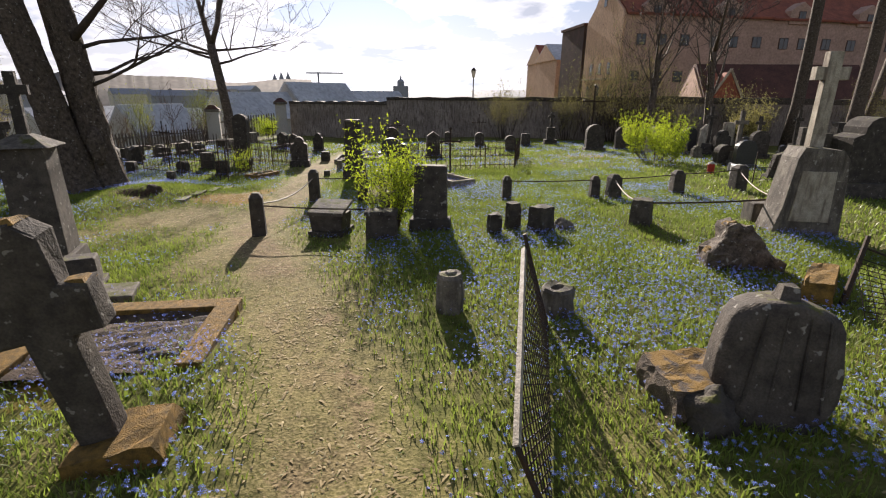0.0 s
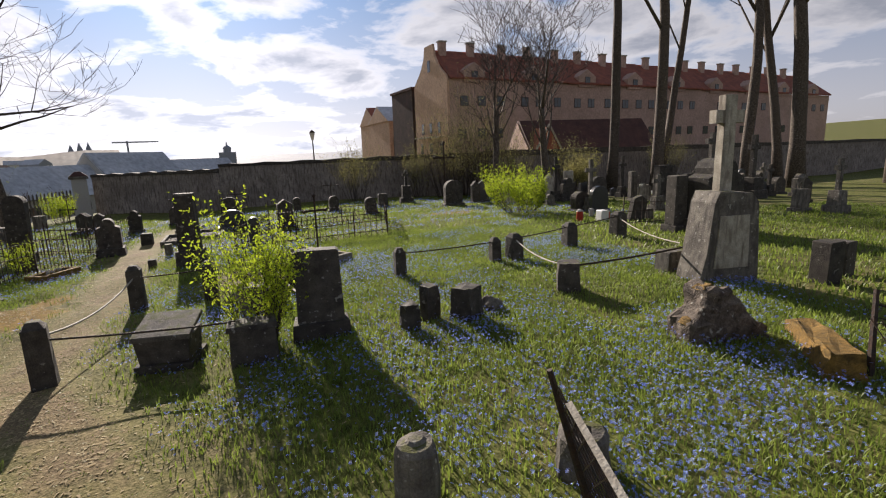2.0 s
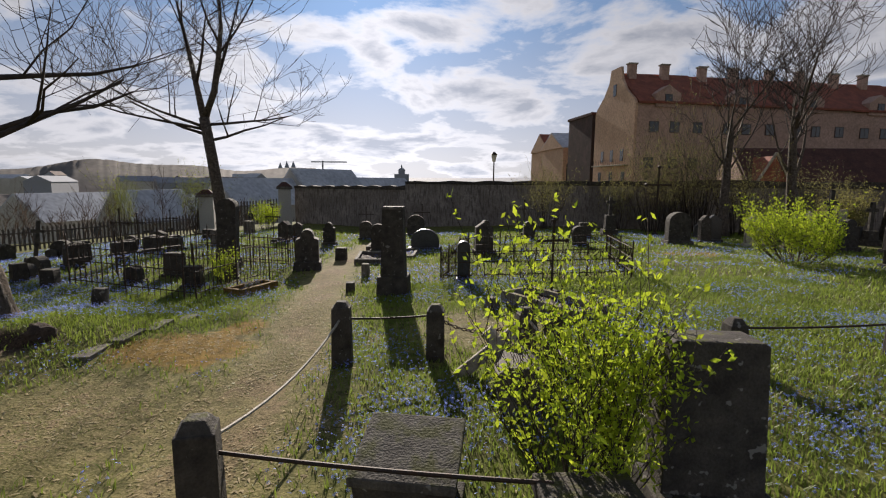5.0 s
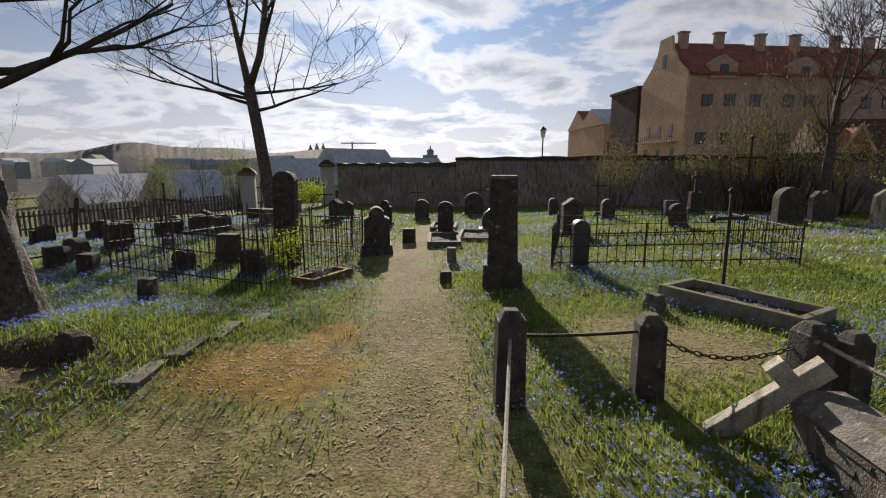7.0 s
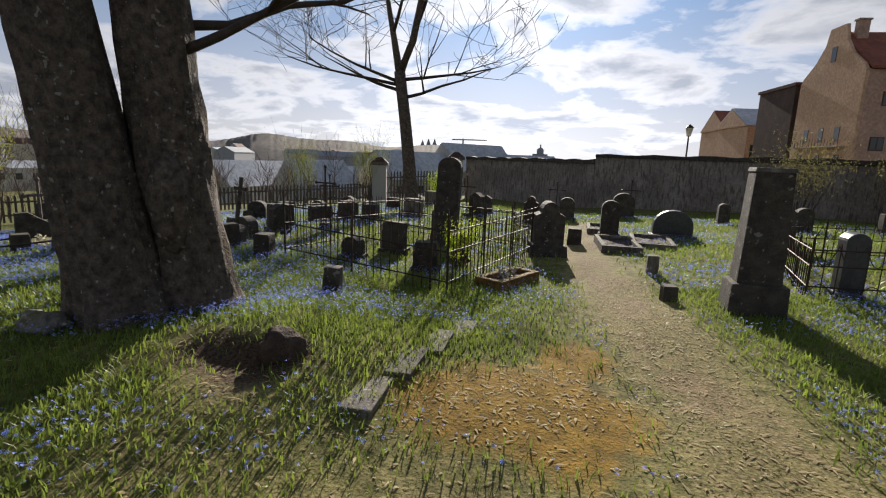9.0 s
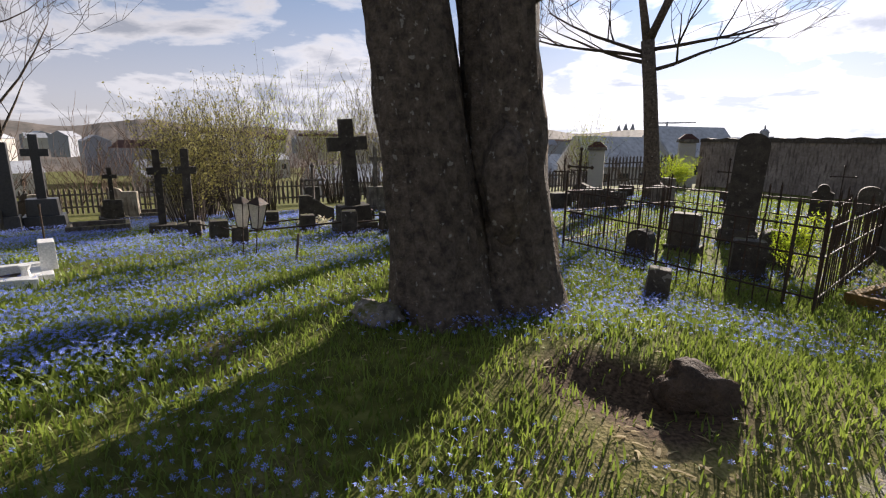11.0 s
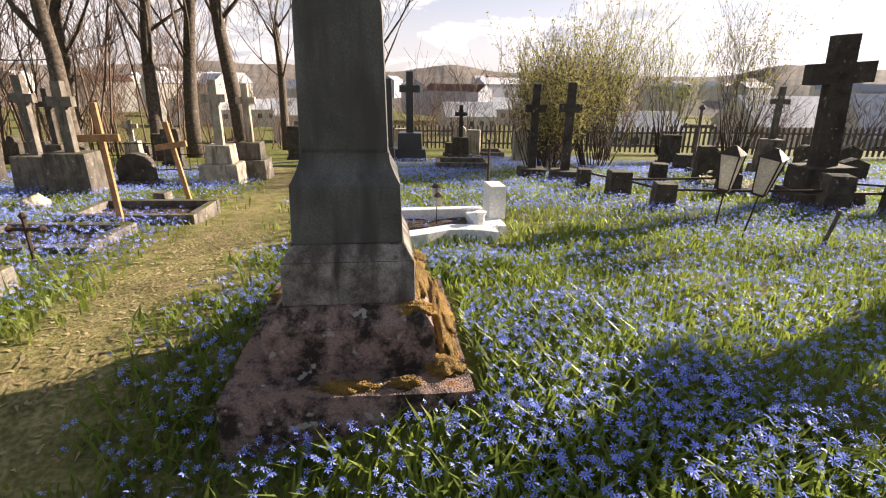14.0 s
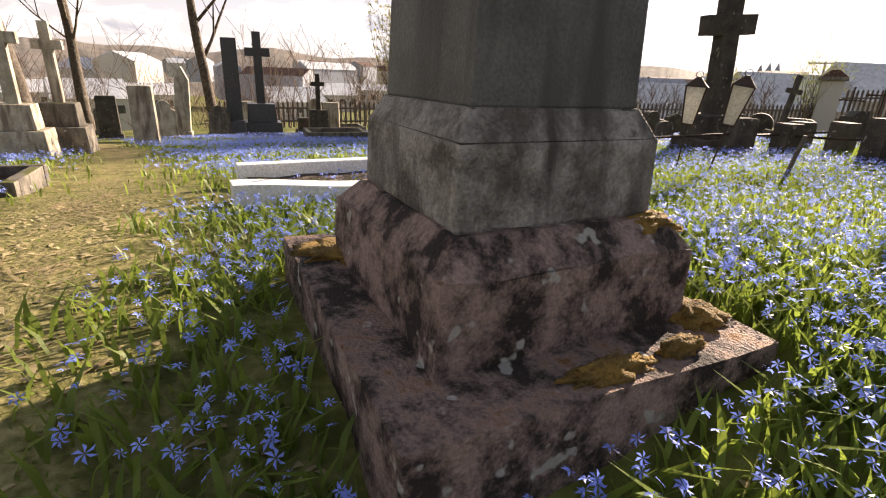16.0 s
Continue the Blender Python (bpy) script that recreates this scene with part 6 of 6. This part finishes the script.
plain_house("dark_house", 30.8, 110, _rz, 9, 12, 17.5, 1, _hz, "brown", "darkroof", "dark brown flat-roofed apartment house with balconies", 4, True)
plain_house("far_house", 29.5, 130, _rz, 9, 16, 12.5, 4, _hz, "gable", "sheet", "pale house with a grey roof", 3)
plain_house("far_house", 30.5, 150, _rz, 9, 16, 13.0, 5, _hz, "gable", "tile", "pinkish house with a red roof", 3)
plain_house("garden_house", 33.0, 52, -4, 15, 7, 3.6, 3.6, -2.5, "facade", "darkroof", "low house with a large brown roof and pointed gable", 3)
_gb = new("garden_gable")
_gb.matrix_world = pose(26.6, 48.2, -2.5)
tagged(_gb, "small pointed gable with red boarding and pale trim", "house", "town houses")
part("wall", block(B(), 0, 1.5, -1, 3.7, 3.2, 3.0, bevel=0), M["facade"], _gb)
part("boarding", profile(B(), [(-1.6, 3.6), (1.6, 3.6), (0, 6.3)], 3.0, 1.5, 0), M["tile"], _gb)
for _q in (-1, 1):
    part("trim", tube(B(), [(_q * 1.9, -0.1, 3.3), (0, -0.1, 6.55)], 0.13, 4), M["pale"], _gb)

def far_woods(name, count, seed, a0, a1, r0, r1, h, label):
    """A belt of leafless young trees and scrub, too thick to count."""
    rng = random.Random(seed)
    rows = []
    for k in range(count):
        a, rr = rng.uniform(a0, a1), rng.uniform(r0, r1)
        x, y = math.sin(a) * rr - 8, math.cos(a) * rr + 8
        grow(rng, (x, y, ground(x, y) - 0.3), (rng.uniform(-0.2, 0.2), rng.uniform(-0.2, 0.2), 1), 0.05, h * rng.uniform(0.35, 0.7), 1, 3, rows, 0.45, 0.1, (4, 6), 0.16, 0.014)
    ob = limbs_mesh(name, rows, M["scrub"], None)
    tagged(ob, label, "woods", kind="stuff")


far_woods("far_woods", 230, 5, -2.2, -0.85, 36, 64, 6.5, "belt of leafless brown scrub and young trees")
far_woods("west_woods", 120, 8, -2.3, -1.62, 23, 40, 10.0, "leafless brown woods behind the graves")
far_woods("slope_woods", 70, 6, -0.85, -0.15, 38, 70, 4.2, "leafless scrub on the slope below the wall")

# white-roofed houses down the slope
for _x, _y, _rz2, _w, _d, _h, _rh, _z, _n in ((-34, 92, 60, 16, 9, 3.5, 4.6, -6.5, 4), (-45, 78, 65, 10, 8, 3.2, 4.5, -8.0, 3), (-26, 105, 55, 15, 10, 4.5, 5.0, -6.0, 4), (-60, 90, 70, 26, 12, 4, 4, -9.0, 5), (-20, 130, 40, 20, 10, 5, 4, -7, 4), (-100, 92, 75, 18, 10, 4, 4, -13.5, 4), (-170, 82, 85, 18, 10, 5, 4.5, -16, 5), (-210, 49, 95, 20, 12, 6, 3.5, -17.0, 5), (-230, 120, 80, 40, 14, 6, 3, -18.0, 7), (-150, 24, 90, 14, 10, 5.0, 4, -13.5, 4), (-260, 160, 70, 50, 16, 8, 3, -19, 8), (-75, 140, 50, 30, 12, 5, 4, -12, 6), (-240, 12, 95, 22, 12, 5.5, 4, -17.5, 5)):
    plain_house("white_roofed_house", _x, _y, _rz2, _w, _d, _h, _rh, _z, "offwhite", "sheet", "white house with a pale metal roof below the cemetery", _n)
_rt = random.Random(77)
for _k in range(46):
    _a, _dd = _rt.uniform(-1.9, -0.12), _rt.uniform(240, 700)
    _x, _y = math.sin(_a) * _dd, math.cos(_a) * _dd
    # some walls and roofs take the painted haze colour
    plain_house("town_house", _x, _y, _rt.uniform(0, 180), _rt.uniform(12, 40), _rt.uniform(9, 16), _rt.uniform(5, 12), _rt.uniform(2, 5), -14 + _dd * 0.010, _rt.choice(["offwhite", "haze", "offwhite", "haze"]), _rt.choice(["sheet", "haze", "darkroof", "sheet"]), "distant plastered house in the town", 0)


def ridge(name, r0, a0, a1, base, amp, seed, mat, label, lo=-60):
    n_s, vs, fs = 1400, [], []
    for k in range(n_s + 1):
        a = a0 + (a1 - a0) * k / n_s
        z = base + amp * (0.6 * noise.noise(Vector((a * 3, seed, 0))) + 0.3 * noise.noise(Vector((a * 9, seed, 1)))) + amp * 0.02 * noise.noise(Vector((a * 130, seed, 2)))
        for q, (rr, zz) in enumerate(((r0 * 0.7, lo), (r0 * 0.9, lo * 0.5 + base * 0.5), (r0, z), (r0 * 1.05, z * 0.8))):
            vs.append((math.sin(a) * rr, math.cos(a) * rr, zz))
    for k in range(n_s):
        for q in range(3):
            o = k * 4 + q
            fs.append((o, o + 4, o + 5, o + 1))
    ob = mesh_object(name, vs, fs, M[mat])
    ob.data.polygons.foreach_set("use_smooth", [True] * len(ob.data.polygons))
    tagged(ob, label, "hill", kind="structure")


ridge("backdrop_hills", 900, -2.3, -0.25, 18, 34, 2.0, "hill", "bare wooded hills beyond the town")
# the city's haze is only its blue-grey colour
ridge("backdrop_city", 2200, -0.7, 0.9, 12, 10, 5.0, "haze", "far city horizon with its haze painted on")


def dome_church(x, y, z, s):
    e = new("domed_church")
    e.matrix_world = pose(x, y, z)
    tagged(e, "far domed church on the city horizon", "church")
    # every part is coloured as if seen through haze
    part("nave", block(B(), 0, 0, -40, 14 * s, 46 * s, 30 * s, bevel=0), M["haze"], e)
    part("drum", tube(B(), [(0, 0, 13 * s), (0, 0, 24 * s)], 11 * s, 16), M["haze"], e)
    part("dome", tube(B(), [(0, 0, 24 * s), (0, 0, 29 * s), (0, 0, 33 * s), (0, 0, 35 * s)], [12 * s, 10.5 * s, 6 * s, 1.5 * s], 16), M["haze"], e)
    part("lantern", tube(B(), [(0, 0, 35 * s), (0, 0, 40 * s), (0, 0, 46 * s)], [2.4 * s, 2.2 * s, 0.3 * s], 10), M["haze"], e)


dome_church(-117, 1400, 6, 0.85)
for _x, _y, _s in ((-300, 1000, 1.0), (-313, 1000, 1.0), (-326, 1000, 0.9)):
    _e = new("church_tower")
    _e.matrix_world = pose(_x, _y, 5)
    tagged(_e, "far pointed church tower in haze grey", "church tower", "far towers")
    # tower and spire wear the painted haze grey, not a stone colour
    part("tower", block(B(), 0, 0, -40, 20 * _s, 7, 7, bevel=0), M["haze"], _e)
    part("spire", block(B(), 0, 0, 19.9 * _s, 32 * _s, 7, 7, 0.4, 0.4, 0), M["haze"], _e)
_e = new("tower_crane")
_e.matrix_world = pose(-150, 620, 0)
tagged(_e, "far construction tower crane in haze grey", "crane")
# haze grey stands in for the air in front of the crane
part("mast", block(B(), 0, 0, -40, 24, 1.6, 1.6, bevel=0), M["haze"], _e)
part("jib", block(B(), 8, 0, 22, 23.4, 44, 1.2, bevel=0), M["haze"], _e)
_e = thing("street_lamp", 2.97, 53.2, 0, "black street lamp with a lantern head beyond the wall", "street lamp")
part("pole", tube(B(), [(0, 0, -1), (0, 0, 5.4)], [0.09, 0.06], 8), M["iron"], _e)
part("lantern", block(B(), 0, 0, 5.39, 6.05, 0.28, 0.28, 0.5, 0.5, 0.02), M["lampglass"], _e)
part("roof", block(B(), 0, 0, 6.05, 6.35, 0.6, 0.6, 0.08, 0.08, 0.01), M["iron"], _e)


# ---- squill, grass, leaf litter ----
def scatter(count, box, seed, keep):
    r = np.random.RandomState(seed)
    x = r.uniform(box[0], box[1], count)
    y = r.uniform(box[2], box[3], count)
    k = keep(x, y, r)
    return x[k], y[k], r


def blades(name, x, y, r, h, w, lean, mat, label, lift=-0.01):
    """Bent tapering blades: five corners, a quad and a triangle each."""
    n_b = len(x)
    z = ground_array(x, y) + lift
    a, hh = r.uniform(0, 6.283, n_b), h * r.uniform(0.5, 1.25, n_b)
    ln = lean * r.uniform(0.2, 1.4, n_b) * hh
    ax, ay, bx, by = np.cos(a), np.sin(a), -np.sin(a), np.cos(a)
    ww = w * r.uniform(0.7, 1.3, n_b)
    V = np.zeros((n_b, 5, 3))
    for k, (s, side, f) in enumerate(((0, -1, 0.8), (0, 1, 0.8), (0.55, 1, 1.0), (0.55, -1, 1.0), (1.0, 0, 0))):
        V[:, k, 0] = x + bx * ww * 0.5 * side * f + ax * ln * s * s
        V[:, k, 1] = y + by * ww * 0.5 * side * f + ay * ln * s * s
        V[:, k, 2] = z + hh * s * (1 - 0.25 * lean * s)
    me = bpy.data.meshes.new(name)
    me.vertices.add(n_b * 5)
    me.vertices.foreach_set("co", V.reshape(-1))
    base = np.arange(n_b)[:, None] * 5
    loops = (base + np.array([[0, 1, 2, 3, 3, 2, 4]])).reshape(-1)
    me.loops.add(n_b * 7)
    me.loops.foreach_set("vertex_index", loops)
    me.polygons.add(n_b * 2)
    start = (np.arange(n_b)[:, None] * 7 + np.array([[0, 4]])).reshape(-1)
    me.polygons.foreach_set("loop_start", start)
    me.update(calc_edges=True)
    me.materials.append(mat)
    return tagged(new(name, me), label, "grass", kind="stuff")


def flowers(name, x, y, r, h, size, mat, label):
    """Six-petalled nodding stars: six triangles each round a centre."""
    n_b = len(x)
    z = ground_array(x, y) + h * r.uniform(0.55, 1.2, n_b)
    sz = size * r.uniform(0.7, 1.25, n_b)
    nx, ny = r.normal(0, 0.55, n_b), r.normal(0, 0.55, n_b)
    nrm = np.stack([nx, ny, np.ones(n_b)], 1)
    nrm /= np.linalg.norm(nrm, axis=1)[:, None]
    u = np.cross(nrm, np.array([1.0, 0.2, 0.1]))
    u /= np.linalg.norm(u, axis=1)[:, None]
    v = np.cross(nrm, u)
    c = np.stack([x, y, z], 1)
    V = np.zeros((n_b, 18, 3))
    for k in range(6):
        for j, (a, rad, dn) in enumerate(((0, 0.06, 0.0), (k * 1.0472 - 0.30, 0.62, -0.05), (k * 1.0472 + 0.22, 1.0, 0.10))):
            aa = a if j else k * 1.0472
            V[:, k * 3 + j] = c + (u * math.cos(aa) + v * math.sin(aa)) * (sz * rad)[:, None] - nrm * (sz * dn)[:, None]
    me = bpy.data.meshes.new(name)
    me.vertices.add(n_b * 18)
    me.vertices.foreach_set("co", V.reshape(-1))
    me.loops.add(n_b * 18)
    me.loops.foreach_set("vertex_index", np.arange(n_b * 18))
    me.polygons.add(n_b * 6)
    me.polygons.foreach_set("loop_start", np.arange(n_b * 6) * 3)
    me.update(calc_edges=True)
    me.materials.append(mat)
    return tagged(new(name, me), label, "flowers", kind="stuff")


def off_monument(x, y):
    """Nothing grows through the monument's slab."""
    c, s = math.cos(radians(74.8)), math.sin(radians(74.8))
    u, v = (x + 12.12) * c + (y - 8.76) * s, -(x + 12.12) * s + (y - 8.76) * c
    return (np.abs(u) > 0.55) | (np.abs(v) > 0.65)


def squill_density(x, y):
    d = 0.22 + 1.0 * lumps(x, y, 0.9, 21) + 0.9 * lumps(x, y, 2.6, 22)
    d = d + 0.55 * (x < -14.5) + 0.27 * ((x < -6.2) & (x >= -14.5)) + 0.25 * ((x > 0.3) & (y < 13))
    return np.clip(d, 0, 1) * (1 - np.clip(worn_at(x, y) * 2.6, 0, 1)) * off_monument(x, y)


def grass_keep(f):
    return lambda x, y, r: r.rand(len(x)) < f * off_monument(x, y) * (1 - np.clip(worn_at(x, y) * 2.1, 0, 1)) * (0.5 + 0.5 * np.clip((path_distance(x, y) - 0.8) / 1.6, 0, 1)) * np.clip(0.75 + 0.5 * lumps(x, y, 1.5, 33), 0.15, 1) * (1 - 0.8 * np.clip(moss_at(x, y), 0, 1))


for _n, _box, _cnt, _h, _w in (("near_grass", (-13.5, 6.5, 1.0, 16.5), 430000, 0.095, 0.0105), ("side_grass", (-24, -13.5, 3, 18), 60000, 0.11, 0.016), ("far_grass", (-22, 16, 16.5, 34), 110000, 0.12, 0.022), ("east_grass", (6.5, 22, 4, 16.5), 40000, 0.12, 0.022)):
    _x, _y, _rs = scatter(_cnt, _box, 500 + _cnt % 97, grass_keep(1.0))
    blades(_n, _x, _y, _rs, _h, _w, 0.55, M["grass"], "fresh green grass and squill leaves")
for _n, _box, _cnt, _s in (("near_squill", (-14.5, 6.5, 1.2, 16.5), 250000, 0.0175), ("side_squill", (-25, -14.5, 3, 19), 90000, 0.024), ("far_squill", (-22, 12, 16.5, 32), 90000, 0.030)):
    _x, _y, _rs = scatter(_cnt, _box, 700 + _cnt % 89, lambda x, y, r: r.rand(len(x)) < squill_density(x, y) * 0.64)
    flowers(_n, _x, _y, _rs, 0.105, _s, M["scilla"], "carpet of small blue squill flowers")
_x, _y, _rs = scatter(150000, (-15, 4, 0.8, 17), 911, lambda x, y, r: r.rand(len(x)) < np.clip(worn_at(x, y) * 1.2, 0.05, 0.75) * np.clip(0.6 + 0.8 * lumps(x, y, 2.2, 44), 0.05, 1))
blades("leaf_litter", _x, _y, _rs, 0.020, 0.017, 3.2, M["straw"], "dry leaf and straw litter on the trodden earth", 0.002)
_x, _y, _rs = scatter(190000, (-19, 4, 0.8, 17), 912, lambda x, y, r: r.rand(len(x)) < np.clip(worn_at(x, y) * 2, 0, 0.8) * np.clip(0.75 + 0.9 * lumps(x, y, 2.4, 51) + 0.4 * (x < -8), 0.1, 1))
blades("short_grass", _x, _y, _rs, 0.028, 0.007, 1.4, M["grass"], "short trodden grass on the path")

# thick squill clumps round the monument
_x, _y, _rs = scatter(26000, (-14.0, -10.2, 6.6, 10.2), 921, lambda x, y, r: r.rand(len(x)) < off_monument(x, y) * (1 - np.clip(worn_at(x, y) * 2.2, 0, 1)) * np.clip(0.55 + 0.9 * lumps(x, y, 3.2, 62), 0.1, 1))
blades("squill_leaves", _x, _y, _rs, 0.135, 0.015, 0.7, M["grass"], "broad strap leaves of squill clumps")
_x, _y, _rs = scatter(13000, (-14.0, -10.2, 6.6, 10.2), 922, lambda x, y, r: r.rand(len(x)) < off_monument(x, y) * (1 - np.clip(worn_at(x, y) * 2.4, 0, 1)) * np.clip(0.35 + 0.9 * lumps(x, y, 3.2, 62), 0.03, 1))
flowers("squill_clumps", _x, _y, _rs, 0.125, 0.019, M["scilla"], "clumps of blue squill flowers round the monument")
